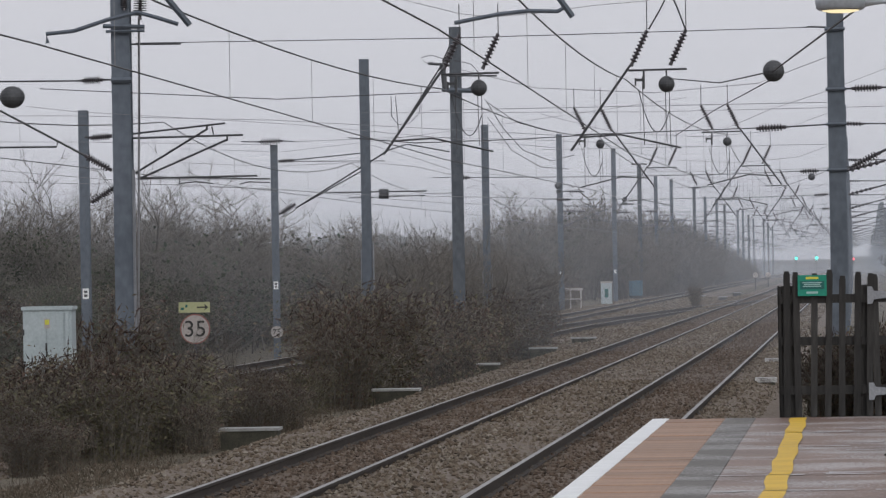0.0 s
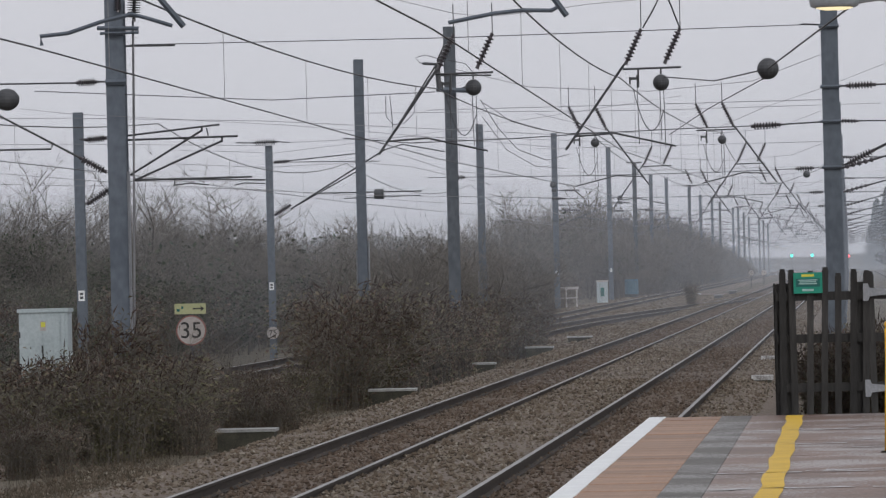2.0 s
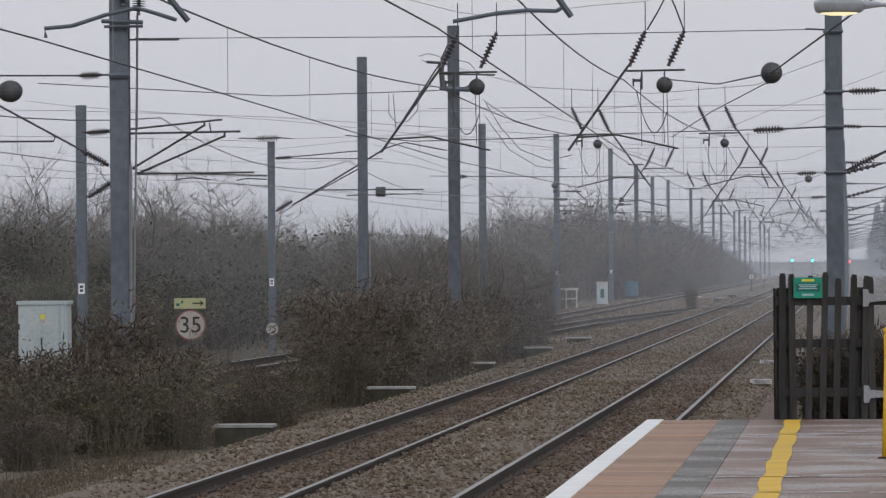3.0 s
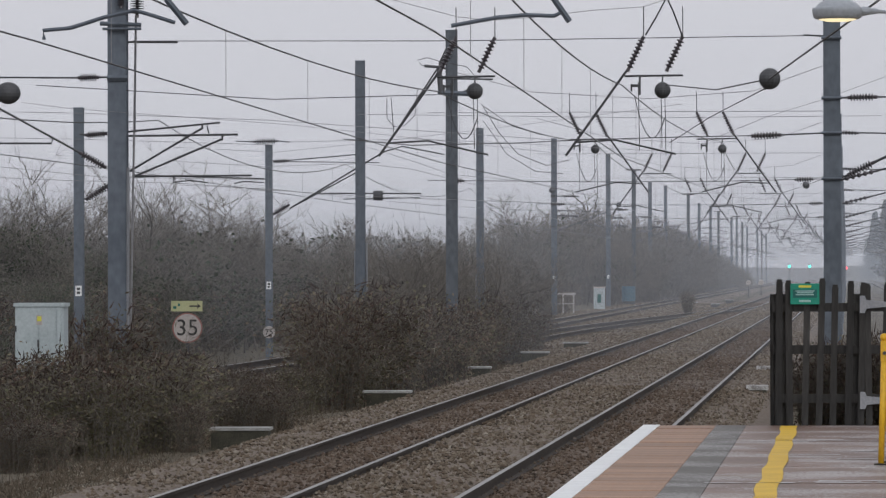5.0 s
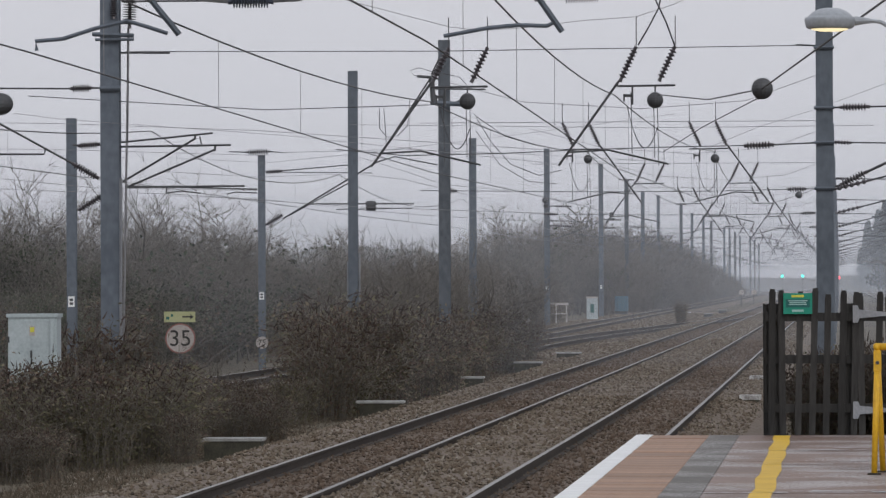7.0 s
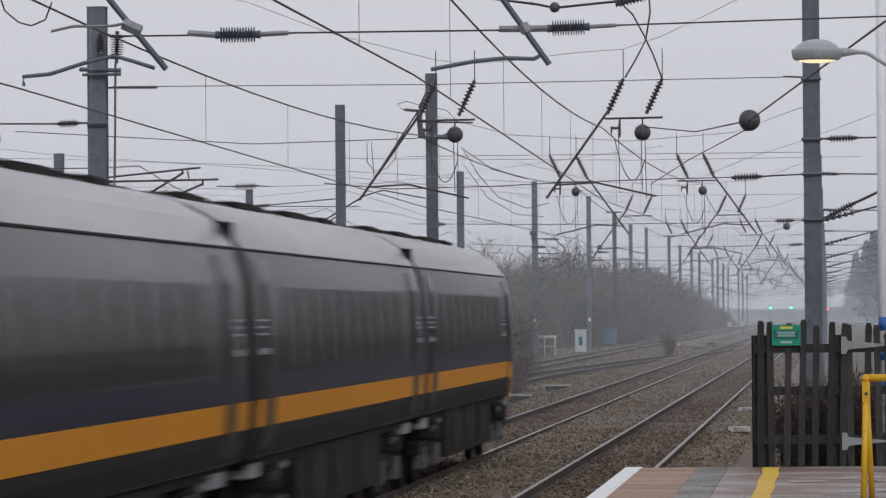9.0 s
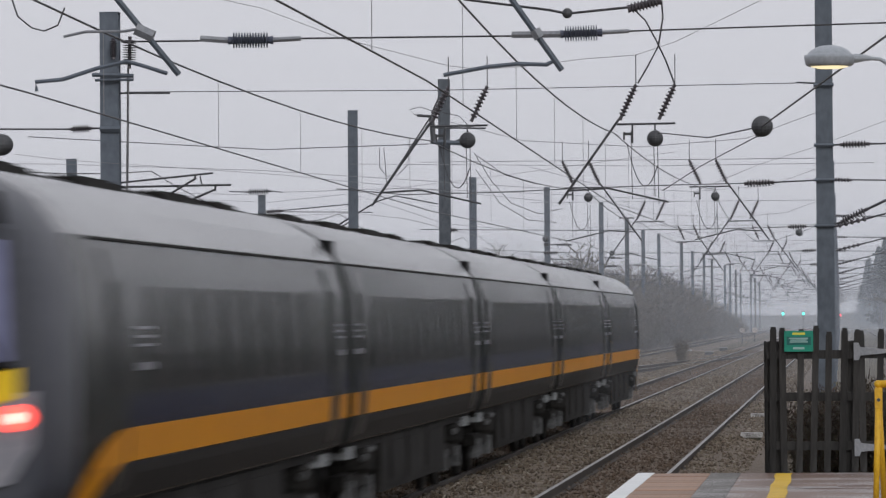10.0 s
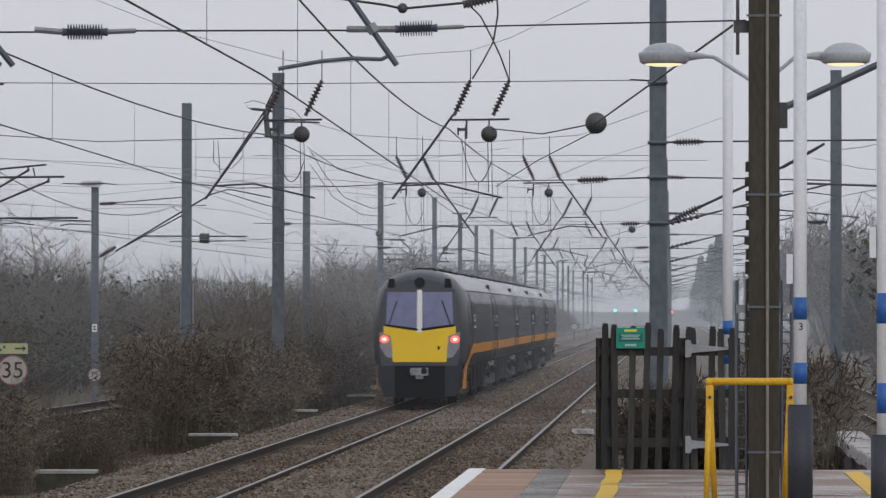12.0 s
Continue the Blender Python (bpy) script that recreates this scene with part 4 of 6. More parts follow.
def fence():
    root = thing("timber_fence", "black stained timber paling fence across the platform end", "fence", pose(0, 56.6, PLAT))
    pale = bpy.data.meshes.new("pale")
    bm = boxes((-0.034, 0.034, -0.011, 0.011, -0.25, 1.47), (-0.027, 0.027, -0.011, 0.011, 1.47, 1.50))
    bm.to_mesh(pale)
    bm.free()
    pale.materials.append(TIMBER)
    xs = [-0.72, -0.60, -0.445, -0.298, -0.155, 0.0, 0.135, 0.225, 0.375, 0.52, 0.60]
    for i, x in enumerate(xs):
        ob = new("pale", pale)
        ob.parent = root
        ob.matrix_basis = pose(x, rng.uniform(-0.012, 0.012), rng.uniform(-0.05, 0.025), rng.uniform(-1, 1), rng.uniform(-1.6, 1.6))
    for i in range(9):
        ob = new("pale", pale)
        ob.parent = root
        ob.matrix_basis = pose(-0.79 + rng.uniform(-0.01, 0.01), 0.1 + 0.17 * i, -0.1 + rng.uniform(-0.05, 0.02) - 0.045 * i, 0, rng.uniform(-1.5, 1.5), 90)
    for z in (1.22, 0.78, 0.27):
        part("fence_rail", boxes((-0.78, 0.62, 0.014, 0.07, z - 0.045, z + 0.045)), TIMBER, root)
        part("fence_rail", boxes((-0.775, -0.72, 0.07, 1.6, z - 0.12, z - 0.04)), TIMBER, root)
    for x, w in ((-0.685, 0.085), (0.075, 0.07), (0.64, 0.06)):
        bm = boxes((x - w, x + w, 0.075, 0.2, -1.3, 1.36))
        part("fence_post", bm, TIMBER, root)
    for z in (1.25, 0.25):
        bm = bmesh.new()
        a = [bm.verts.new(p) for p in ((0.13, -0.03, z - 0.09), (0.18, -0.03, z - 0.09), (0.2, -0.03, z - 0.045), (0.58, -0.03, z - 0.01), (0.58, -0.03, z + 0.01), (0.2, -0.03, z + 0.045), (0.18, -0.03, z + 0.09), (0.13, -0.03, z + 0.09))]
        f = bm.faces.new(a)
        r = bmesh.ops.extrude_face_region(bm, geom=[f])
        bmesh.ops.translate(bm, verts=[v for v in r["geom"] if isinstance(v, bmesh.types.BMVert)], vec=(0, 0.012, 0))
        part("hinge_strap", bm, GALV_LIGHT, root, "galvanised gate hinge strap")
    sign = thing("green_sign", "green notice with a yellow heading on the fence", "sign", pose(-0.44, 56.55, 2.275))
    part("board", boxes((-0.15, 0.15, -0.012, 0, -0.108, 0.108)), GREEN, sign)
    part("heading_bar", boxes((-0.065, 0.065, -0.015, -0.012, 0.066, 0.09)), SIGN_YELLOW, sign)
    part("text_band", boxes((-0.125, 0.125, -0.0145, -0.012, -0.04, 0.045)), GREEN_DARK, sign)
    for z, w in ((0.03, 0.10), (0.012, 0.085), (-0.008, 0.095)):
        part("text_bar", boxes((-w, w, -0.017, -0.0145, z - 0.0055, z + 0.0055)), SIGN_PALE, sign)
    part("text_bar", boxes((-0.06, 0.06, -0.015, -0.012, -0.085, -0.062)), SIGN_PALE, sign)


def barrier():
    root = thing("yellow_barrier", "yellow tubular trestle barrier standing on the platform", "barrier", pose(0.64, 45, PLAT))
    h = 1.05
    for y in (0.0, 0.24):
        part("top_bar", tube(bmesh.new(), [(-0.34, y, h), (0.34, y, h)], 0.03, 10), BARRIER, root, smooth=True)
    for s in (-1, 1):
        part("end_bar", tube(bmesh.new(), [(0.34 * s, -0.03, h), (0.34 * s, 0.27, h)], 0.03, 10), BARRIER, root, smooth=True)
        for y, foot, dx in ((0.0, -0.16, 0.035), (0.24, 0.42, -0.05)):
            leg = part("leg", tube(bmesh.new(), [(0.335 * s, y, h - 0.02), ((0.335 + dx * 0.9) * s, foot, 0.012)], 0.025, 10), BARRIER, root, smooth=True)
            part("foot_plate", boxes(((0.335 + dx * 0.9) * s - 0.055, (0.335 + dx * 0.9) * s + 0.055, foot - 0.055, foot + 0.055, 0, 0.012)), BROWN_STEEL, leg, "rusty foot plate")
        part("knuckle", boxes((0.335 * s - 0.032, 0.335 * s + 0.032, -0.055, 0.02, h - 0.2, h - 0.03)), BARRIER, root)
        part("bolt", spin(bmesh.new(), (0.335 * s, -0.055, h - 0.13), (0.335 * s, -0.075, h - 0.13), [(0, 0.016), (1, 0.014)], 8), DARK_STEEL, root)


def lamp_post(x, y, number, bands, base_top, top, r=0.054, box_z=None, deep=0.0):
    root = thing("lamp_post", "white platform lamp post with blue bands and slate base", "lamp post", pose(x, y, PLAT), "platform lamp posts")
    part("shaft", tube(bmesh.new(), [(0, 0, 0), (0, 0, top - PLAT)], r, 18), POST_WHITE, root, smooth=True)
    for a, b in bands:
        part("blue_band", tube(bmesh.new(), [(0, 0, a - PLAT), (0, 0, b - PLAT)], r + 0.002, 18), POST_BLUE, root, "blue painted band", smooth=True)
    part("base_sleeve", tube(bmesh.new(), [(0, 0, -deep), (0, 0, base_top - PLAT)], r * 1.9, 18), POST_BASE, root, "dark slate-blue base sleeve", smooth=True)
    part("base_collar", tube(bmesh.new(), [(0, 0, base_top - PLAT), (0, 0, base_top - PLAT + 0.012)], r * 1.75, 18), POST_BASE, root)
    if number:
        lettering("post_number", number, 0.085, INK, root, pose(0.005, -r - 0.004, bands[0][0] - PLAT - 0.06))
    if box_z:
        part("fixing_box", boxes((-0.11, -0.06, -0.03, 0.03, box_z - PLAT, box_z + 0.24 - PLAT)), POST_WHITE, root, "small white control box")
        part("fixing_strap", tube(bmesh.new(), [(-0.06, 0, box_z + 0.17 - PLAT), (r + 0.003, 0, box_z + 0.17 - PLAT)], 0.008, 5), DARK_STEEL, root)
    return root


def lamp_head(root, x, z, s):
    """A domed lantern with a glowing lens; s: the side of the arm."""
    prof = [(0, 0.0), (0.03, 0.07), (0.1, 0.115), (0.22, 0.16), (0.36, 0.19), (0.46, 0.203), (0.47, 0.225), (0.6, 0.228), (0.92, 0.215), (1, 0.19)]
    bm = spin(bmesh.new(), (x, 0, z + 0.12), (x, 0, z - 0.07), prof, 22)
    dome = part("lantern_dome", bm, LAMP_SHELL, root, "grey domed lantern", smooth=True)
    part("lens", spin(bmesh.new(), (x, 0, z - 0.055), (x, 0, z - 0.09), [(0, 0.185), (0.6, 0.16), (1, 0.1)], 22), LAMP_GLOW, dome, "glowing warm lamp lens")
    part("spigot", spin(bmesh.new(), (x + 0.22 * s, 0, z), (x + 0.36 * s, 0, z), [(0, 0.045), (0.6, 0.03), (1, 0.024)], 10), LAMP_SHELL, dome)


fence()
barrier()
lamp_post(1.03, 44, "3", [(2.48, 2.66), (1.96, 2.13)], 1.78, 5.6, box_z=2.77)
lamp_post(0.578, 57.3, "1", [(2.31, 2.455), (2.0, 2.16), (1.65, 1.81)], 1.22, 6.4, 0.053, deep=0.5)
lamp_post(1.665, 43, "", [(2.45, 2.69), (1.74, 1.98)], 1.56, 5.6, box_z=2.97)
double = lamp_post(0.78, 48.5, "", [(2.32, 2.5)], 1.6, 4.62)
for s, x in ((1, -0.86), (-1, 0.76)):
    lamp_head(double, x, 4.83 - PLAT, s)
    part("arm", tube(bmesh.new(), [(x + 0.34 * s, 0, 4.83 - PLAT), (x + 0.45 * s, 0, 4.82 - PLAT), (0.0, 0, 4.56 - PLAT)], 0.018, 8), LAMP_SHELL, double, "slender curved lamp arm")

# fittings of the brown platform mast
pm = thing("mast_fittings", "conduit, clamps and climbing guards on the brown mast", "overhead line", pose(0.78, 46.5, PLAT), "mast fittings")
CONDUIT = material("pale_conduit", (0.17, 0.16, 0.13), (0.24, 0.22, 0.18), 0.6)
part("conduit", tube(bmesh.new(), [(0.025, -0.15, 0), (0.025, -0.15, 6.0)], 0.014, 8), CONDUIT, pm, "pale cable conduit")
for z in (0.42, 1.66, 2.62, 4.15):
    part("band", boxes((-0.15, 0.15, -0.142, -0.132, z, z + 0.02)), GALV, pm)
for s in (-1, 1):
    part("guard_post", tube(bmesh.new(), [(0.235 * s, 0, 0), (0.235 * s, 0, 1.9)], 0.016, 6), GALV, pm)
    part("guard_post", tube(bmesh.new(), [(0.15 * s, 0, 0), (0.15 * s, 0, 1.9)], 0.012, 6), GALV, pm)
    for i in range(15):
        part("guard_bar", boxes((min(0.15 * s, 0.235 * s), max(0.15 * s, 0.235 * s), -0.006, 0.006, 0.15 + 0.1 * i, 0.163 + 0.1 * i)), GALV, pm)
    part("guard_clamp", boxes((0.2 * s - 0.04, 0.2 * s + 0.04, -0.03, 0.03, 1.62, 1.69)), GALV_LIGHT, pm)
for i in range(14):
    part("step_iron", boxes((-0.172 + rng.uniform(0, 0.02), -0.13, -0.1, -0.02, 1.2 + 0.125 * i, 1.29 + 0.125 * i + rng.uniform(-0.03, 0.03))), BROWN_STEEL, pm, "rusty step iron")
part("wire_clamp", boxes((-0.26, -0.13, -0.04, 0.04, 4.02, 4.12), (-0.24, -0.21, -0.03, 0.03, 3.83, 4.3)), DARK_STEEL, pm)
part("wire_clamp", boxes((0.13, 0.2, -0.04, 0.04, 3.2, 3.42)), DARK_STEEL, pm)
marker = thing("marker_board", "small white and red striped marker board", "sign", pose(0.52, 58.5, 0.6))
part("post", boxes((-0.03, 0.03, -0.015, 0.015, -1, 1.55)), SIGN_WHITE, marker)
for i in range(4):
    part("red_stripe", boxes((-0.031, 0.031, -0.02, -0.0155, 0.85 + 0.12 * i, 0.91 + 0.12 * i)), SIGN_RED, marker)

# old coping beyond the platform, along the platform line
coping = thing("old_coping", "row of pale flaking concrete coping slabs on a low wall", "coping")
part("wall", boxes((2.72, 3.0, 60, 118, -0.6, 0.42)), BRICKWALL, coping)
FLAKY = material("flaking_white_concrete", (0.14, 0.13, 0.12), (0.62, 0.62, 0.62), 0.8, 0, 5, 40, 0.3, 0.1)
slab_mesh = bpy.data.meshes.new("slab")
bm = boxes((2.6, 3.05, 0, 1.94, 0.42, 0.62))
bmesh.ops.bevel(bm, geom=bm.edges[:], offset=0.02, segments=1, affect="EDGES")
bm.to_mesh(slab_mesh)
bm.free()
slab_mesh.materials.append(FLAKY)
for i in range(29):
    ob = new("slab", slab_mesh)
    ob.parent = coping
    ob.location = (rng.uniform(-0.02, 0.02), 60 + 2 * i, rng.uniform(-0.02, 0.02))

# ---- lineside things ----
# Dark olive-brown for the walls below the pale lids.
DARK_WALL = material("mossy_damp_concrete", (0.03, 0.03, 0.022), (0.075, 0.07, 0.05), 0.9, 0, 4, 40, 0.3)
for x, y, w in ((-9.8, 87.4, 0.46), (-9.7, 114.3, 0.48), (-9.85, 143, 0.44), (-9.75, 169.5, 0.42), (-9.6, 192, 0.42)):
    pit = thing("cable_pit", "concrete cable pit with a pale flat lid beside the track", "cable pit", pose(x, y, 0, 0, 0, 2), "cable pits")
    part("pit_wall", boxes((-w, w, -0.4, 0.4, -0.5, -0.045)), DARK_WALL, pit)
    part("lid", boxes((-w - 0.03, w + 0.03, -0.43, 0.43, -0.045, 0.0)), CONCRETE, pit, "concrete lid paled for the sheen on top")
for x, y in ((-2.18, 145), (-2.0, 120.8), (-2.1, 171), (-10.1, 413), (-12.4, 442)):
    blk = thing("trough_lid", "small pale concrete trough lid beside the track", "trough lid", pose(x, y, 0), "trough lids")
    part("lid", boxes((-0.24, 0.24, -0.45, 0.45, -0.13, -0.03)), FLAKY, blk)
    part("trough", boxes((-0.2, 0.2, -0.44, 0.44, -0.4, -0.13)), DARK_WALL, blk)

cab_ob = thing("relay_cabinet", "pale grey metal trackside cabinet among brambles", "cabinet", pose(-13.145, 88, 0))
part("body", boxes((-0.40, 0.40, -0.25, 0.25, -0.5, 1.96)), CABINET, cab_ob)
part("lid", boxes((-0.425, 0.425, -0.28, 0.28, 1.96, 2.02)), CABINET, cab_ob, "overhanging pale lid")
for x in (-0.2, 0.19):
    part("door", boxes((x - 0.185, x + 0.185, -0.262, -0.25, 0.3, 1.9)), CABINET, cab_ob)
for x in (0.13, 0.24):
    part("vent_strip", boxes((x, x + 0.03, -0.275, -0.262, 1.0, 1.92)), CABINET, cab_ob)
part("duct", boxes((0.3, 0.36, -0.3, -0.262, 1.2, 1.94)), CABINET, cab_ob)
for z in (0.9, 1.55):
    part("hinge", boxes((-0.4, -0.375, -0.275, -0.262, z, z + 0.1)), DARK_STEEL, cab_ob)
part("door_handle", boxes((-0.03, -0.005, -0.29, -0.262, 1.3, 1.42)), DARK_STEEL, cab_ob, "small dark handle")
part("warning_label", boxes((-0.05, 0.05, -0.27, -0.262, 1.66, 1.82)), SIGN_WHITE, cab_ob, "small yellow and white warning label")
part("label_mark", boxes((-0.035, 0.035, -0.274, -0.27, 1.72, 1.80)), SIGN_YELLOW, cab_ob)

speed = thing("speed_sign", "round faded white speed sign with red rim and 35", "sign", pose(-12.58, 103, 1.45), "speed signs")
part("post", boxes((-0.03, 0.03, 0.02, 0.06, -2.0, 0.5)), DARK_STEEL, speed)
part("rim", spin(bmesh.new(), (0, 0.012, 0), (0, -0.004, 0), [(0, 0.29), (1, 0.29)], 28), SIGN_RED, speed)
part("disc", spin(bmesh.new(), (0, 0.0, 0), (0, -0.01, 0), [(0, 0.265), (1, 0.265)], 28), SIGN_WHITE, speed)
lettering("speed_number", "35", 0.44, INK, speed, pose(0, -0.016, -0.01))
arrow = thing("arrow_sign", "faded lime diversion sign with a black arrow", "sign", pose(-12.585, 102.97, 1.865))
part("board", boxes((-0.30, 0.30, -0.012, 0, -0.10, 0.10)), SIGN_LIME, arrow)
part("post_clip", boxes((-0.05, 0.05, 0, 0.05, -0.1, 0.1)), DARK_STEEL, arrow)
part("arrow_shaft", boxes((0.05, 0.22, -0.016, -0.012, -0.014, 0.014)), INK, arrow)
head = bmesh.new()
vs = [head.verts.new((x, -0.016, z)) for x, z in ((0.19, -0.06), (0.27, 0), (0.19, 0.06), (0.215, 0))]
head.faces.new(vs)
part("arrow_head", head, INK, arrow)
part("moss_mark", boxes((-0.26, -0.2, -0.016, -0.012, -0.05, 0.0), (-0.17, -0.13, -0.016, -0.012, 0.0, 0.05)), GREEN_DARK, arrow)
speed2 = thing("speed_sign", "small round white speed sign with 75 on a mast", "sign", pose(-18.69, 174.85, 0.56), "speed signs")
part("disc", spin(bmesh.new(), (0, 0, 0), (0, -0.012, 0), [(0, 0.20), (1, 0.20)], 24), SIGN_WHITE, speed2)
part("bracket", boxes((-0.05, 0.05, 0, 0.1, -0.1, 0.1)), DARK_STEEL, speed2)
lettering("speed_number", "75", 0.27, INK, speed2, pose(0, -0.016, 0))

far_cab = thing("tall_cabinet", "slim pale grey location case beside the slow line", "cabinet", pose(-15.05 - 2.2, 378, -0.4))
part("body", boxes((-0.38, 0.38, -0.3, 0.3, 0, 1.7)), CABINET, far_cab)
part("lid", boxes((-0.42, 0.42, -0.33, 0.33, 1.7, 1.82)), SIGN_WHITE, far_cab)
part("door", boxes((-0.3, 0.3, -0.325, -0.3, 0.1, 1.6)), CABINET, far_cab)
part("warning_mark", boxes((-0.12, 0.14, -0.335, -0.325, 0.7, 1.3)), GREEN_DARK, far_cab)
for x, y in ((-9.7, 448), (-9.6, 396)):
    pm_box = thing("point_machine", "low dark point machine with a pale lid beside the crossover", "point machine", pose(x, y, -0.2), "point machines")
    part("case", boxes((-0.3, 0.3, -0.45, 0.45, 0, 0.26)), DARK_STEEL, pm_box)
    part("lid", boxes((-0.33, 0.33, -0.48, 0.48, 0.26, 0.32)), CONCRETE, pm_box, "pale lid")
    part("rod", tube(bmesh.new(), [(0.3, 0, 0.08), (1.9, 0, 0.08)], 0.03, 6), DARK_STEEL, pm_box)
rail_frame = thing("white_barrier", "low white rail frame half lost in brambles", "barrier", pose(-18.1, 345, -0.4))
part("top_rail", boxes((-0.85, 0.85, -0.05, 0.05, 1.38, 1.54)), SIGN_WHITE, rail_frame)
part("lower_rail", boxes((-0.7, 0.8, -0.03, 0.03, 0.8, 0.88)), SIGN_WHITE, rail_frame)
for x in (-0.78, 0.05, 0.72):
    part("post", boxes((x - 0.05, x + 0.05, -0.04, 0.04, 0, 1.38)), SIGN_WHITE, rail_frame)
# Blue kept dull so that the colour itself carries some distance haze.
BLUE = material("faded_blue_plastic", (0.045, 0.10, 0.14), (0.07, 0.14, 0.19), 0.6)
drum = thing("blue_tank", "blue plastic tank beside the hedge, dulled for haze", "tank", pose(-17.3, 430, -0.4))
part("body", tube(bmesh.new(), [(0, 0, 0.5), (0, 0, 1.7)], 0.55, 14), BLUE, drum)
part("stand", boxes((-0.5, 0.5, -0.4, 0.4, 0, 0.5)), DARK_STEEL, drum)
for x in (-10.9, -9.5):
    disc = thing("round_board", "small round pale board on a short post", "sign", pose(x, 600, 1.18), "round boards")
    part("disc", spin(bmesh.new(), (0, 0, 0), (0, -0.03, 0), [(0, 0.3), (1, 0.3)], 18), SIGN_WHITE, disc)
    part("post", boxes((-0.05, 0.05, 0, 0.08, -1.6, 0)), DARK_STEEL, disc)
for x, col, z in ((-9.55, (0.12, 0.95, 0.75), 3.17), (-6.18, (0.12, 0.95, 0.75), 3.17), (-0.2, (1.0, 0.08, 0.10), 2.89)):
    sig = thing("railway_signal", "distant railway signal showing a bright %s light" % ("red" if col[0] > 0.9 else "green"), "signal", pose(x, 900, 0), "railway signals")
    xx, zz = 0.0, z
    part("post", boxes((xx - 0.05, xx + 0.05, 0.05, 0.15, -0.5, zz + 0.4)), DARK_STEEL, sig)
    part("head", boxes((xx - 0.2, xx + 0.2, 0.0, 0.06, zz - 0.4, zz + 0.4)), GALV, sig)
    part("light", sphere(bmesh.new(), (xx, -0.02, zz), 0.26, 1, 0.4, 1), glow("signal_light", col, 1.7 if col[0] < 0.9 else 2.2), sig, "bright signal lamp")

# ---- winter scrub, brambles and trees ----
BARK = material("grey_brown_bark", (0.07, 0.06, 0.052), (0.13, 0.115, 0.10), 0.9, 0, 3, 30, 0.2, 0.15)
TWIG = island_material("bare_twigs", [(0.090, 0.080, 0.069), (0.144, 0.128, 0.110), (0.120, 0.109, 0.096), (0.204, 0.188, 0.162)])
BRAMBLE_LEAF = island_material("withered_bramble_leaves", [(0.075, 0.05, 0.042), (0.16, 0.11, 0.085), (0.11, 0.11, 0.068), (0.13, 0.088, 0.075), (0.15, 0.14, 0.09), (0.19, 0.155, 0.12)])
IVY_LEAF = island_material("dull_evergreen_leaves", [(0.028, 0.040, 0.027), (0.048, 0.062, 0.040), (0.072, 0.084, 0.050), (0.047, 0.052, 0.036)])
GRASS = island_material("dead_grass", [(0.08, 0.062, 0.045), (0.13, 0.105, 0.08), (0.06, 0.055, 0.038), (0.10, 0.08, 0.06)])
CONIFER = island_material("dark_conifer_sprays", [(0.012, 0.022, 0.02), (0.02, 0.034, 0.03), (0.028, 0.042, 0.034)])


OLIVE_LEAF = island_material("olive_bramble_leaves", [(0.07, 0.07, 0.04), (0.11, 0.105, 0.062), (0.145, 0.13, 0.082), (0.10, 0.075, 0.055), (0.12, 0.12, 0.07)])
SEED = island_material("dark_dead_flower_spikes", [(0.035, 0.024, 0.021), (0.065, 0.045, 0.038), (0.05, 0.036, 0.03)])


class Web:
    """Collects slender twigs and small leaves for one mesh."""

    def __init__(self):
        self.v, self.f = [], []

    def twig(self, p, q, r0, r1):
        d = (q - p)
        a = d.orthogonal().normalized()
        b = d.cross(a).normalized()
        n = len(self.v)
        for c, r in ((p, r0), (q, r1)):
            for k in range(3):
                w = 2.0944 * k
                self.v.append(tuple(c + r * (math.cos(w) * a + math.sin(w) * b)))
        for k in range(3):
            j = (k + 1) % 3
            self.f.append((n + k, n + j, n + 3 + j, n + 3 + k))

    def spike(self, p, q, r):
        """A tapering shoot."""
        d = (q - p)
        a = d.orthogonal().normalized()
        b = d.cross(a).normalized()
        n = len(self.v)
        for k in range(3):
            w = 2.0944 * k
            self.v.append(tuple(p + r * (math.cos(w) * a + math.sin(w) * b)))
        self.v.append(tuple(q))
        for k in range(3):
            self.f.append((n + k, n + (k + 1) % 3, n + 3))

    def leaf(self, c, size, rnd):
        a = Vector((rnd.gauss(0, 1), rnd.gauss(0, 1), rnd.gauss(0, 0.7))).normalized()
        b = a.orthogonal().normalized() * size * rnd.uniform(0.35, 0.6)
        a = a * size
        n = len(self.v)
        self.v += [tuple(c - a), tuple(c + b + Vector((0, 0, 0.2 * size))), tuple(c + a), tuple(c - b)]
        self.f += [(n, n + 1, n + 2), (n, n + 2, n + 3)]

    def mesh(self, name, mat):
        me = bpy.data.meshes.new(name)
        me.from_pydata(self.v, [], self.f)
        me.materials.append(mat)
        return me


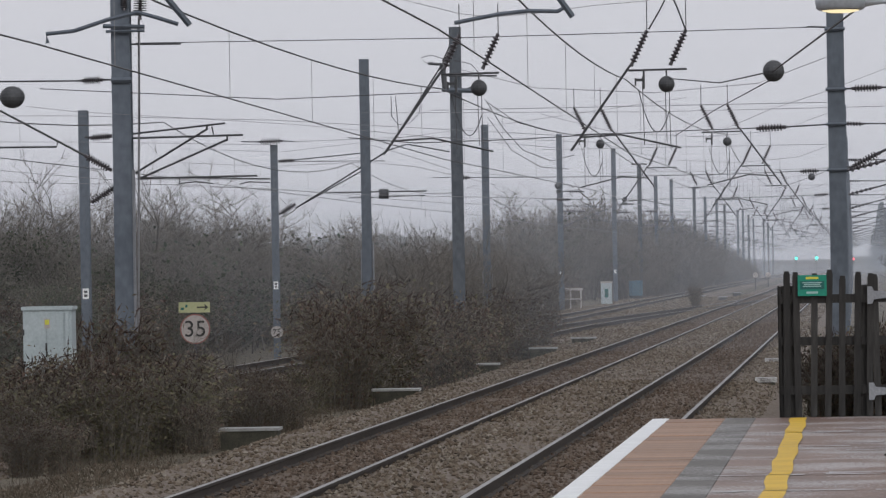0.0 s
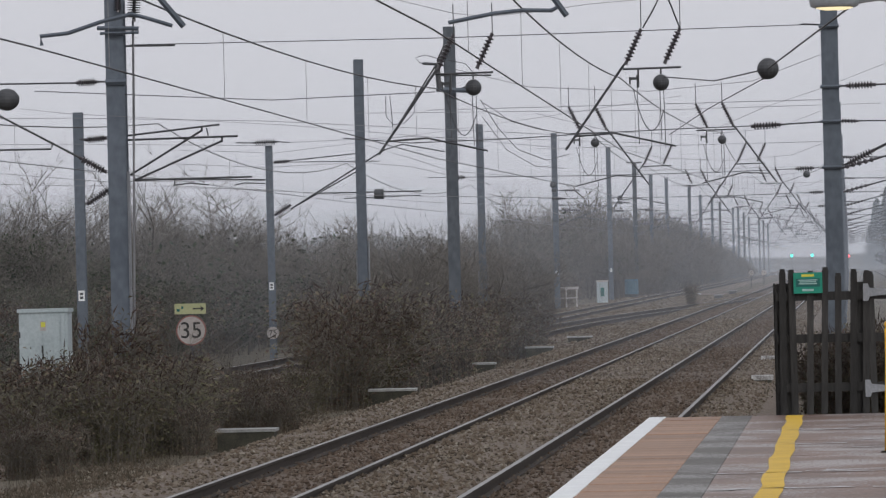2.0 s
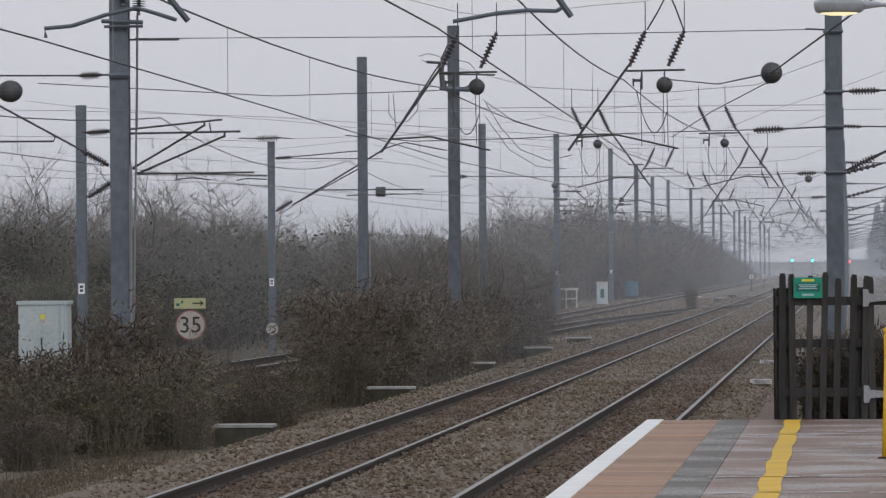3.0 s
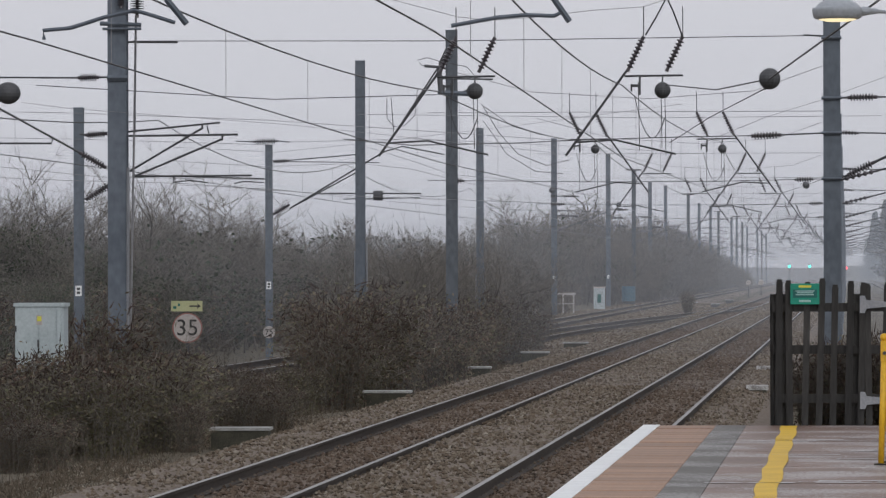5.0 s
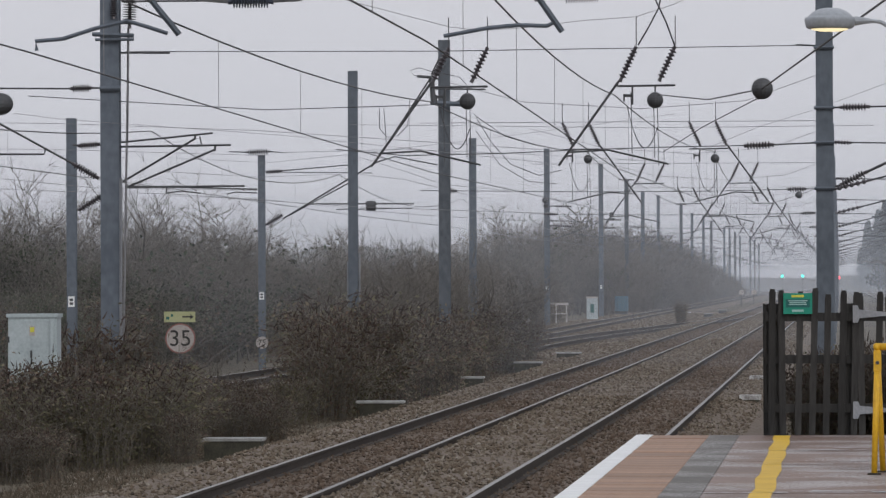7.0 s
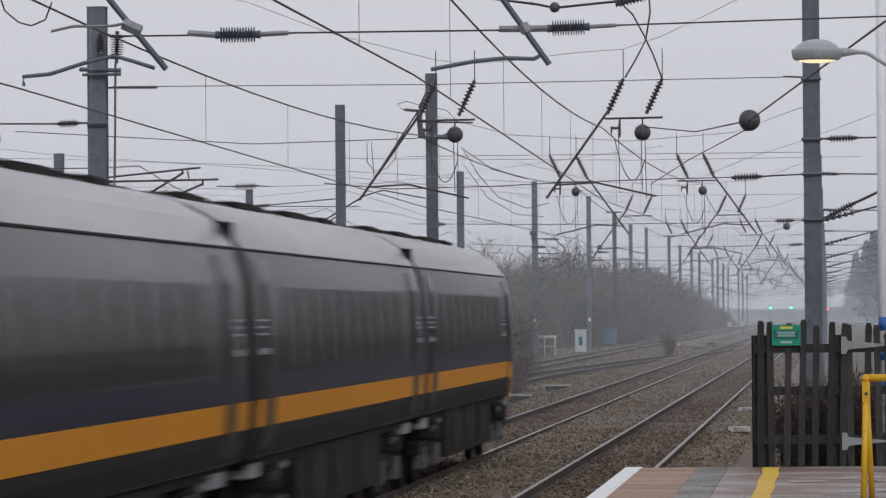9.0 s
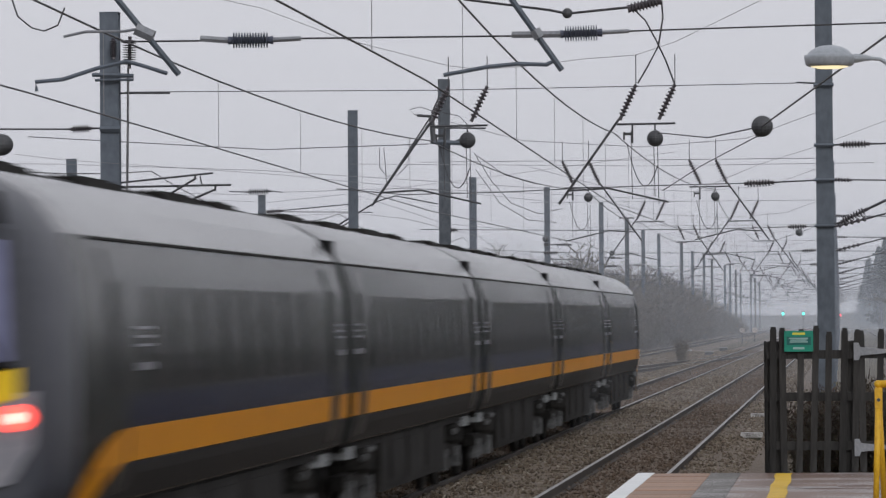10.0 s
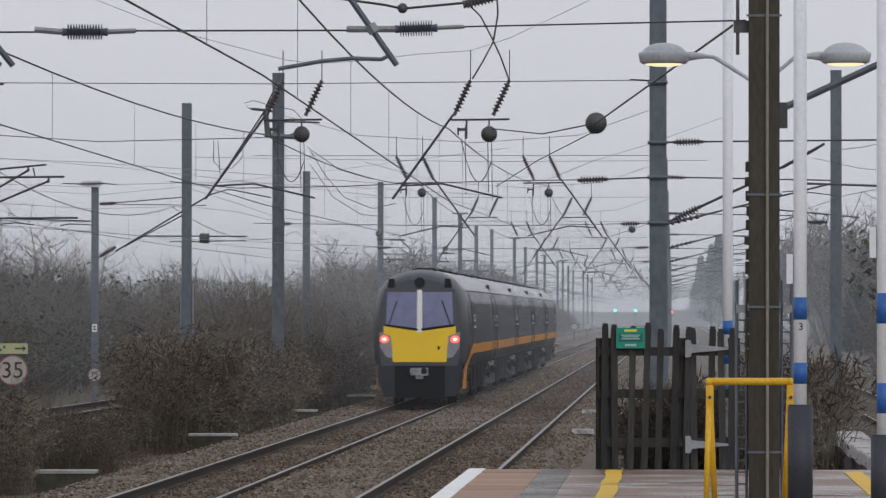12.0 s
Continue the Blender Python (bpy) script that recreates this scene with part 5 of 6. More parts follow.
def tree_meshes(seed, height, spread, thin, leaves=0, stems=5, shoots=9, fork=(2, 3, 3)):
    """Trunk with limbs, and a crown of fine bare twigs; some with ivy."""
    rnd = random.Random(seed)
    wood, fine, green = Web(), Web(), Web()

    def grow(p, d, length, r, level):
        if level == 3:
            d = (d + Vector((rnd.gauss(0, 0.2), rnd.gauss(0, 0.2), rnd.gauss(0.0, 0.2)))).normalized()
            fine.spike(p, p + d * length, r)
            return
        web = wood if level < 2 else fine
        steps = (4, 4, 2)[level]
        for i in range(steps):
            d = (d + Vector((rnd.gauss(0, 0.24), rnd.gauss(0, 0.24), rnd.gauss(0.03, 0.12)))).normalized()
            q = p + d * (length / steps)
            if level == 2 and i == steps - 1:
                fine.spike(p, q, r * 0.8)
            else:
                web.twig(p, q, r * (1 - 0.2 * i), r * (1 - 0.2 * (i + 1)))
            if i > 0 or level > 0:
                for _ in range(shoots if level == 0 else rnd.choice(fork)):
                    if rnd.random() < (0.55 if level == 0 else 0.85):
                        s = Vector((rnd.gauss(0, 1) * spread, rnd.gauss(0, 1) * spread, rnd.uniform(-0.25, 0.9)))
                        grow(q, (d * 0.6 + s.normalized() * 0.8).normalized(), length * (rnd.uniform(0.32, 0.55) if level < 1 else rnd.uniform(0.42, 0.7)), max(r * 0.42, thin * (0.65 if level == 2 else 1)), level + 1)
            if leaves and level == 2 and q.z < height * 0.75:
                for _ in range(leaves):
                    green.leaf(q + Vector((rnd.gauss(0, 0.22), rnd.gauss(0, 0.22), rnd.gauss(0, 0.2))), rnd.uniform(0.06, 0.12), rnd)
            p = q

    for k in range(stems):
        a = rnd.uniform(0, 6.28)
        o = Vector((math.cos(a), math.sin(a), 0)) * rnd.uniform(0, 0.7)
        grow(o + Vector((0, 0, -0.3)), Vector((math.cos(a) * 0.25, math.sin(a) * 0.25, 1)).normalized(), height * rnd.uniform(0.62, 0.85), 0.05 + 0.004 * height, 0)
    return wood.mesh("trunk", BARK), fine.mesh("crown", TWIG), green.mesh("foliage", IVY_LEAF) if leaves else None


def bush_meshes(seed, width, height, stems, leaves, leaf_mat):
    rnd = random.Random(seed)
    canes, foliage, heads = Web(), Web(), Web()
    for _ in range(stems):
        a = rnd.uniform(0, 6.28)
        out = Vector((math.cos(a), math.sin(a), 0))
        p = out * rnd.uniform(0, 0.5) * width
        reach, top = rnd.uniform(0.2, 0.75) * width, height * rnd.uniform(0.5, 1.12)
        prev = p + Vector((0, 0, -0.1))
        for _ in range(5):
            foliage.leaf(p * rnd.uniform(0.8, 1.7) + Vector((rnd.gauss(0, 0.12), rnd.gauss(0, 0.12), rnd.uniform(0.0, 0.45) * height * 0.6)), rnd.uniform(0.025, 0.055), rnd)
        for i in range(1, 5):
            t = i / 4
            q = p + out * reach * t * t + Vector((rnd.gauss(0, 0.05), rnd.gauss(0, 0.05), top * (math.sin(t * 2.0) / math.sin(2.0 if t > 0.99 else 1.5708))))
            q.z = top * math.sin(t * 1.9) + rnd.gauss(0, 0.04)
            (canes.twig if i < 4 else lambda a, b, r, _: canes.spike(a, b, r))(prev, q, 0.009, 0.007)
            if rnd.random() < 0.8:
                s = q + Vector((rnd.gauss(0, 0.16), rnd.gauss(0, 0.16), rnd.uniform(0.03, 0.3)))
                canes.spike(q, s, 0.007)
            for j in range(int(leaves / stems / 4)):
                foliage.leaf((q if j % 3 else prev.lerp(q, rnd.random())) + Vector((rnd.gauss(0, 0.13), rnd.gauss(0, 0.13), rnd.gauss(0, 0.12))), rnd.uniform(0.02, 0.052), rnd)
            prev = q
        for _ in range(3 if top > 0.8 * height else 0):
            d = Vector((out.x * 0.5 + rnd.gauss(0, 0.4), out.y * 0.5 + rnd.gauss(0, 0.4), rnd.uniform(-0.4, 0.9))).normalized()
            tip = p + out * reach * 0.5 + Vector((rnd.gauss(0, 0.12), rnd.gauss(0, 0.12), top * rnd.uniform(0.85, 1.12)))
            heads.spike(tip, tip + d * rnd.uniform(0.14, 0.26), 0.017)
            canes.spike(tip, tip - Vector((0, 0, 0.25)) - out * 0.05, 0.006)
    return canes.mesh("cane_tangle", TWIG), foliage.mesh("foliage", leaf_mat), heads.mesh("dead_flower_fuzz", SEED)


def plant(name, label, category, group, meshes, at):
    root = thing(name, label, category, at, group)
    for me in meshes:
        if me:
            ob = new(me.name.split(".")[0], me)
            ob.parent = root
            if "trunk" not in me.name:
                ob["kind"] = "stuff"
    return root


TREES = [tree_meshes(11, 5.0, 1.1, 0.0095, 1, 4, 6), tree_meshes(12, 5.0, 1.1, 0.0095, 0, 4, 7), tree_meshes(13, 5.0, 1.1, 0.0095, 2, 4, 6), tree_meshes(14, 5.0, 0.45, 0.0105, 0, 4, 4)]
BRAMBLES = [bush_meshes(21, 1.3, 1.5, 140, 3400, BRAMBLE_LEAF), bush_meshes(22, 1.1, 1.3, 140, 2300, BRAMBLE_LEAF), bush_meshes(23, 1.2, 1.4, 130, 3200, OLIVE_LEAF)]
SHRUBS = [bush_meshes(51, 2.0, 2.3, 230, 11000, IVY_LEAF)[:2], bush_meshes(52, 1.7, 2.5, 240, 8000, IVY_LEAF)[:2]]
MID = [tree_meshes(31, 5.0, 0.6, 0.017, 1, 4, 4, (1, 2)), tree_meshes(32, 5.0, 0.45, 0.017, 0, 5, 4, (1, 2, 2)), tree_meshes(33, 5.0, 0.7, 0.017, 0, 4, 4, (1, 2, 2))]
FAR = [tree_meshes(41, 5.0, 0.6, 0.04, 0, 4, 4, (1, 2)), tree_meshes(42, 5.0, 0.5, 0.04, 0, 5, 3, (1, 2))]
vr = random.Random(77)
far_places = []


def tree(x, y, h, k=None, label="bare winter hedgerow tree with fine grey twigs"):
    k = vr.randrange(4) if k is None else k
    s = h / 5.1
    w = s * vr.uniform(0.85, 1.2)
    m = pose(x, y, -0.3, 0, 0, vr.uniform(0, 360)) @ Matrix.Diagonal((w, w, s, 1))
    if y > 500:
        far_places.append((k, m))
        return
    plant("bare_tree", label, "tree", "hedgerow trees", MID[k % 3] if y > 235 else TREES[k], m)


def far_hedge():
    """The trees past the reach of single twigs, joined."""
    vs, fs, n = [], [], 0
    for k, m in far_places:
        for me in FAR[k % 2]:
            if me:
                co = np.empty(len(me.vertices) * 3)
                me.vertices.foreach_get("co", co)
                mat = np.array(m)
                vs.append(co.reshape(-1, 3) @ mat[:3, :3].T + mat[:3, 3])
                fs += [[i + n for i in p.vertices] for p in me.polygons]
                n += len(me.vertices)
    me = bpy.data.meshes.new("far_hedgerow")
    me.from_pydata(np.concatenate(vs).tolist(), [], fs)
    me.materials.append(TWIG)
    tagged(new("far_hedgerow", me), "distant bare hedgerow behind the haze sheets", "hedge", kind="stuff")


# hedgerow beyond the slow line: (distance, height)
HEDGE_Y = [120, 152, 163, 190, 217, 232, 244, 258, 284, 349, 395, 420, 471, 513, 562, 640, 744, 885, 1093]
HEDGE_H = [3.2, 4.2, 5.4, 5.6, 5.5, 4.2, 4.2, 5.1, 5.4, 5.7, 7.2, 8.6, 9.2, 8.2, 6.8, 7.4, 7.8, 6.6, 5.0]
y = 128.0
while y < 1090:
    h = float(np.interp(y, HEDGE_Y, HEDGE_H))
    for row, (dx, f) in enumerate(((0.0, 0.62), (-2.5, 1.0), (-6.0, 0.95))):
        if row == 2 and (y > 320 or vr.random() < 0.3):
            continue
        if row == 0 and y > 640:
            continue
        x = -22.4 + dx + vr.uniform(-1.2, 1.2)
        k = vr.choice((0, 2)) if row == 0 else (vr.choice((1, 3, 3)) if y > 240 else None)
        tree(x, y + vr.uniform(-1.5, 1.5), max(2.4, h * f * vr.uniform(0.7, 1.1)), k)
    y += 4.2 if y < 300 else 5.6 if y < 500 else 8.0

# brambles between the fast and the slow line
def bramble(x, y, s, k=None, tall=1.0, label="tangled withered bramble bush beside the track", z=-0.42):
    k = vr.choice((0, 0, 1, 2)) if k is None else k
    m = pose(x, y, z, 0, 0, vr.uniform(0, 360)) @ Matrix.Diagonal((s, s, s * tall, 1))
    return plant("bramble_bush", label, "bush", "bramble bushes", BRAMBLES[k], m)


def shrub(x, y, s, tall, label, z=-0.3):
    m = pose(x, y, z, 0, 0, vr.uniform(0, 360)) @ Matrix.Diagonal((s, s, s * tall, 1))
    return plant("evergreen_shrub", label, "bush", "evergreen shrubs", vr.choice(SHRUBS), m)


for x, y, s, k in ((-11.5, 84, 0.72, 2), (-12.3, 86, 0.85, 0), (-12.9, 84, 0.78, 2), (-11.2, 87, 0.8, 2), (-11.9, 89, 0.95, 1), (-12.8, 92, 1.1, 0), (-13.7, 90, 0.9, 0), (-11.5, 91, 0.95, 2), (-12.2, 95, 1.0, 0),
                   (-10.7, 113, 0.9, 0), (-10.5, 116, 1.0, 2), (-11.0, 118, 1.25, 0), (-10.6, 122, 1.1, 0), (-11.5, 126, 1.5, 2), (-11.6, 122, 1.2, 0), (-10.6, 127, 0.9, 0), (-11.2, 132, 1.2, 0), (-10.7, 136, 0.95, 0), (-11.2, 141, 1.25, 0),
                   (-10.8, 147, 1.0, 0), (-11.4, 153, 1.2, 2), (-10.7, 158, 0.9, 1), (-11.3, 164, 1.1, 0), (-10.7, 170, 0.95, 0), (-11.3, 178, 1.15, 0), (-10.9, 186, 0.9, 1)):
    bramble(x, y, s, k, vr.uniform(0.85, 1.2))
for i in range(18):
    bramble(vr.uniform(-12.4, -10.4), vr.uniform(80, 114), vr.uniform(0.3, 0.5), 1, vr.uniform(0.9, 1.5))
for i in range(46):
    y = 122 + i * 4.2
    if i % 3 == 0:
        bramble(vr.uniform(-22.0, -20.4), y, vr.uniform(1.0, 1.5), 0, vr.uniform(0.8, 1.1), "tangled withered bramble at the foot of the hedgerow", -0.1)
    else:
        shrub(vr.uniform(-23.5, -20.8), y, vr.uniform(0.55, 1.0), vr.uniform(0.8, 1.2), "dense dull evergreen shrub in the hedgerow", -0.1)
for i in range(15):
    shrub(vr.uniform(-26, -23.5), 126 + i * 5.5, vr.uniform(0.9, 1.35), vr.uniform(0.85, 1.1), "dense dull evergreen shrub in the hedgerow", 0.1)
for x, y, s in ((-10.0, 134, 0.95), (-10.3, 137.5, 1.0), (-10.3, 131, 0.95), (-10.6, 134, 1.1), (-11.9, 138, 1.2)):
    bramble(x, y, s, 0, 1.15)
tree(-12.1, 99, 1.8, 3, "thin bare sapling in front of the speed sign")
for x, y, s in ((-12.2, 79, 0.5), (-12.6, 81.5, 0.62), (-11.8, 80, 0.45), (-12.75, 85.5, 0.9), (-13.2, 86.3, 0.95), (-12.4, 101, 0.5), (-11.8, 103, 0.55), (-12.6, 105, 0.5), (-12.0, 108, 0.55), (-11.5, 106, 0.5), (-11.2, 110, 0.6), (-12.6, 111, 0.55), (-13.3, 99.5, 0.8), (-12.9, 101, 0.75)):
    bramble(x, y, s, vr.choice((0, 1, 2)))
for x, y, s in ((-18.9, 352, 1.2), (-19.7, 366, 1.3), (-18.6, 338, 1.0)):
    bramble(x, y, s, 0, label="small scrubby bush between the tracks")
bramble(-9.64, 329, 0.5, 0, 1.9, "small scrubby bush between the tracks")
# thin saplings standing in the brambles
for i in range(14):
    tree(vr.uniform(-12.8, -11.4), vr.uniform(140, 205), vr.uniform(2.4, 3.8), 3, "thin bare sapling among brambles")
# scrub behind the fence and on the bank beside the platform line
for x, y, s in ((-0.3, 57.6, 0.4), (0.05, 57.9, 0.42), (0.42, 57.7, 0.45), (0.75, 58.2, 0.5), (-0.1, 59.0, 0.5), (0.4, 59.6, 0.55), (1.1, 59.4, 0.5), (0.8, 61.5, 0.5), (0.0, 61.0, 0.5)):
    bramble(x, y, s, 0, 1.5, "withered brambles growing behind the timber fence", float(np.interp(y, [56.4, 58, 60, 63], [0.75, 0.55, 0.38, 0.1])))
for i in range(10):
    bramble(vr.uniform(1.3, 2.2), 66 + 5 * i, vr.uniform(0.3, 0.5), vr.choice((0, 1)), 0.9)
for x, y, s in ((2.0, 82, 1.0), (2.3, 88, 1.1), (1.8, 94, 1.0), (2.2, 102, 1.1)):
    m = pose(x, y, -0.42, 0, 0, vr.uniform(0, 360)) @ Matrix.Diagonal((s, s, s * 1.3, 1))
    plant("bramble_bush", "bare tangled bramble canes beside the old coping", "bush", "bramble bushes", (BRAMBLES[1][0], BRAMBLES[1][2]), m)
for i in range(14):
    shrub(vr.uniform(11.5, 15), 105 + 9 * i, vr.uniform(1.2, 1.7), 1.1, "dense dull evergreen shrub beyond the platform line")
    tree(vr.uniform(12, 16), 112 + 9 * i, vr.uniform(5, 7.5), vr.choice((0, 2)), "bare winter tree with ivy beyond the platform line")
for i in range(38):
    y = 240 + i * 11
    tree(vr.uniform(13.5, 18), y, vr.uniform(6, 8.2) + 0.006 * y, vr.choice((1, 3, 0)), "bare winter tree beyond the platform line")
for i in range(13):
    bramble(vr.uniform(11, 14), 120 + 14 * i, vr.uniform(1.2, 1.8), vr.choice((0, 2)))


# dense hedge along the foot of the far masts
y = 446.0
while y < 980:
    h = float(np.interp(y, [446, 480, 672, 860, 980], [5.0, 6.2, 5.2, 3.4, 2.6]))
    for x, f in ((-17.2, 0.55), (-18.8, 0.95), (-20.6, 1.0)):
        tree(x + vr.uniform(-0.6, 0.6), y + vr.uniform(-2, 2), h * f * vr.uniform(0.8, 1.1), vr.choice((1, 3)))
    y += 4.0 if y < 600 else 6.0
far_hedge()


def conifer_meshes(seed):
    rnd = random.Random(seed)
    trunk, spray = Web(), Web()
    trunk.twig(Vector((0, 0, -0.3)), Vector((0, 0, 5.6)), 0.12, 0.01)
    for i in range(900):
        z = rnd.uniform(0.3, 5.6)
        a, r = rnd.uniform(0, 6.28), (5.8 - z) * 0.3 * rnd.uniform(0.3, 1.1)
        c = Vector((math.cos(a) * r, math.sin(a) * r, z))
        for _ in range(3):
            spray.leaf(c + Vector((rnd.gauss(0, 0.1), rnd.gauss(0, 0.1), rnd.gauss(0, 0.1))), rnd.uniform(0.1, 0.2), rnd)
    return trunk.mesh("trunk", BARK), spray.mesh("crown", CONIFER)


CONE = conifer_meshes(5)
for x, y, h in ((17.0, 330, 9.5), (18.6, 345, 9.0), (15.5, 338, 7.5), (14.2, 400, 8.0), (16.0, 420, 9.5), (13.3, 385, 6.8), (17.2, 440, 10.5), (12.4, 372, 5.5), (11, 1290, 21), (10, 1400, 20), (11, 1550, 22), (9, 1750, 21), (10, 2000, 22)):
    s = h / 5.6
    plant("conifer", "dark evergreen conifer behind the railway", "tree", "conifers", CONE, pose(x, y, -0.3, 0, 0, vr.uniform(0, 360)) @ Matrix.Diagonal((s * 0.8, s * 0.8, s, 1)))


def weeds():
    """Dead grass along the ballast edges."""
    n = 26000
    y = 66 + 150 * rng.random(n) ** 1.4
    side = rng.random(n)
    x = np.where(side < 0.7, rng.normal(-10.9, 0.5, n), np.where(side < 0.85, rng.uniform(-14.0, -10, n), rng.normal(-1.2, 0.25, n)))
    h = rng.uniform(0.06, 0.3, n) * np.where(side < 0.85, 1, 0.6)
    a = rng.uniform(0, 6.28, n)
    lean = rng.normal(0, 0.14, (n, 2))
    w = rng.uniform(0.004, 0.009, n)
    z = np.full(n, -0.47)
    v = np.empty((n, 3, 3))
    v[:, 0] = np.stack([x - w * np.cos(a), y - w * np.sin(a), z], -1)
    v[:, 1] = np.stack([x + w * np.cos(a), y + w * np.sin(a), z], -1)
    v[:, 2] = np.stack([x + lean[:, 0], y + lean[:, 1], z + h], -1)
    me = bpy.data.meshes.new("dead_grass")
    me.from_pydata(v.reshape(-1, 3).tolist(), [], np.arange(3 * n).reshape(-1, 3).tolist())
    me.materials.append(GRASS)
    tagged(new("dead_grass", me), "dead straw-coloured grass along the ballast edge", "grass", kind="stuff")


weeds()


# ---- distance: far woods and the tinted sheets that stand in for haze ----
def far_woods():
    bm = bmesh.new()
    for x0, x1, y0, top in ((-900, -40, 1400, 13), (-900, 900, 2400, 6), (60, 900, 1500, 7)):
        prev = None
        n = 160
        for i in range(n + 1):
            x = x0 + (x1 - x0) * i / n
            z = top * (0.75 + 0.35 * noise.noise(Vector((x * 0.02, y0, 0))) + 0.16 * noise.noise(Vector((x * 0.13, y0, 3))))
            row = [bm.verts.new((x, y0, -1)), bm.verts.new((x, y0 + 4, z * 0.7)), bm.verts.new((x, y0 + 14, z)), bm.verts.new((x, y0 + 40, -1))]
            if prev:
                for k in range(3):
                    bm.faces.new((prev[k], row[k], row[k + 1], prev[k + 1]))
            prev = row
    tagged(part("far_woods", bm, SOIL, smooth=True), "distant bare woods on the horizon", "woods", kind="stuff")


def haze_sheet_material(amount):
    # Haze put into a see-through blue-white tint that thins out with height.
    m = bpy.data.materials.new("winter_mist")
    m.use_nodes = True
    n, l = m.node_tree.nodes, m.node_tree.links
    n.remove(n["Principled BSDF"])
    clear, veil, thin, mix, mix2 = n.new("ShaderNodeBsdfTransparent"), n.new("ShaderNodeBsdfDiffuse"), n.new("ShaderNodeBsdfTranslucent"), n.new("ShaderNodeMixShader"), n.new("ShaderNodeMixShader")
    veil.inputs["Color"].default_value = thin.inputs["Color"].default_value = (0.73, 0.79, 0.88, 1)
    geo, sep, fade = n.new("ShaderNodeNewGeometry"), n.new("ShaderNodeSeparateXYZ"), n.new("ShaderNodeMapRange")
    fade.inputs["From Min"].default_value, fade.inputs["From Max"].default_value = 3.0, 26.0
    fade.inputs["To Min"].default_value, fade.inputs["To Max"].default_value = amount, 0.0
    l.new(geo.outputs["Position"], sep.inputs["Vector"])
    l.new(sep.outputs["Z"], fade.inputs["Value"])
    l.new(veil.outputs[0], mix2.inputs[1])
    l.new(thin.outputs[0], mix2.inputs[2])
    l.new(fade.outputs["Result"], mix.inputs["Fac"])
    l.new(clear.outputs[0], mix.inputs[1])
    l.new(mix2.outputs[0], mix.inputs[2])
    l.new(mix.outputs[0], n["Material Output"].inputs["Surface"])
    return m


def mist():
    root = tagged(new("mist"), "thin tinted sheets standing in for haze over the distant line", "mist", kind="structure")
    # Upright sheets across the line, added to pale whatever stands behind them.
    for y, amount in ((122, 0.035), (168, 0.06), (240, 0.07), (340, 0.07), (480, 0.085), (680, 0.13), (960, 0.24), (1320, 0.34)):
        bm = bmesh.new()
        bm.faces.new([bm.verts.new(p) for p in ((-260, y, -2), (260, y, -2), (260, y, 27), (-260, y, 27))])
        part("mist_layer", bm, haze_sheet_material(amount), root)


far_woods()
mist()

# ---- the train ----
TRAIN_GREY = material("charcoal_train_paint", (0.016, 0.019, 0.019), (0.030, 0.033, 0.032), 0.27, 0, 0.6, 12, 0, spec=0.11)
# Even navy for the band between the stripe and the windows.
NAVY = material("navy_lower_side_paint", (0.006, 0.010, 0.034), (0.010, 0.015, 0.048), 0.24, 0, 0.6, 12, 0, spec=0.1)
# Roof grey is lifted: the sky's sheen on it is put into the colour.
TRAIN_ROOF = material("sooty_train_roof", (0.13, 0.135, 0.143), (0.24, 0.245, 0.255), 0.22, 0.1, 0.7, 10, 0.05)
TRAIN_ORANGE = material("orange_train_stripe", (0.62, 0.24, 0.002), (0.70, 0.285, 0.004), 0.34, 0, 1, 12, spec=0.1)
TRAIN_YELLOW = material("yellow_warning_panel", (0.82, 0.54, 0.004), (0.88, 0.59, 0.008), 0.4, 0, 0.6, 4)
TRAIN_DARK = material("grimy_underframe", (0.010, 0.010, 0.0095), (0.032, 0.030, 0.028), 0.8, 0, 2, 20, 0.2, spec=0.12)
TRAIN_BLACK = material("black_cab_surround", (0.004, 0.004, 0.005), (0.009, 0.009, 0.01), 0.7, 0, 2, 20, spec=0.15)
CAB_GREY = material("dark_blue_grey_cab_moulding", (0.04, 0.044, 0.056), (0.062, 0.066, 0.082), 0.4, 0, 1, 12)
SCREEN = material("tinted_cab_glass", (0.16, 0.17, 0.30), (0.22, 0.23, 0.38), 0.12, 0, 0.8, 6)
PANE = material("dark_coach_glass", (0.008, 0.009, 0.01), (0.016, 0.017, 0.018), 0.24, 0, 1, 8, spec=0.12)
COUPLER = material("silver_coupler", (0.14, 0.15, 0.16), (0.42, 0.44, 0.45), 0.5, 0.4, 5, 30)
BOGIE_GREY = material("dusty_bogie_castings", (0.03, 0.03, 0.032), (0.16, 0.165, 0.17), 0.6, 0.3, 6, 30)
SKIRT = material("navy_black_cab_skirt", (0.014, 0.016, 0.022), (0.024, 0.026, 0.036), 0.5, 0, 1, 12, spec=0.3)
# Darker than the body: shade on the inward-sloping lower side, put into colour.
LOWER = material("grimy_lower_side", (0.009, 0.009, 0.009), (0.02, 0.019, 0.018), 0.45, 0, 1.5, 15, 0, spec=0.12)
LIGHT_POD = material("pale_grey_light_pod", (0.20, 0.20, 0.23), (0.30, 0.30, 0.33), 0.35, 0, 2, 20)
TAIL = glow("red_tail_lamp", (1.0, 0.07, 0.05), 3.2)
TAIL_CORE = glow("white_hot_lamp_core", (1.0, 0.45, 0.38), 3)
HALF = [(1.27, 1.10), (1.34, 1.35), (1.365, 1.75), (1.365, 2.2), (1.32, 2.85), (1.22, 3.2), (1.02, 3.46), (0.7, 3.64), (0.35, 3.74), (0.0, 3.77)]
PITCH, CAR = 23.0, 22.45


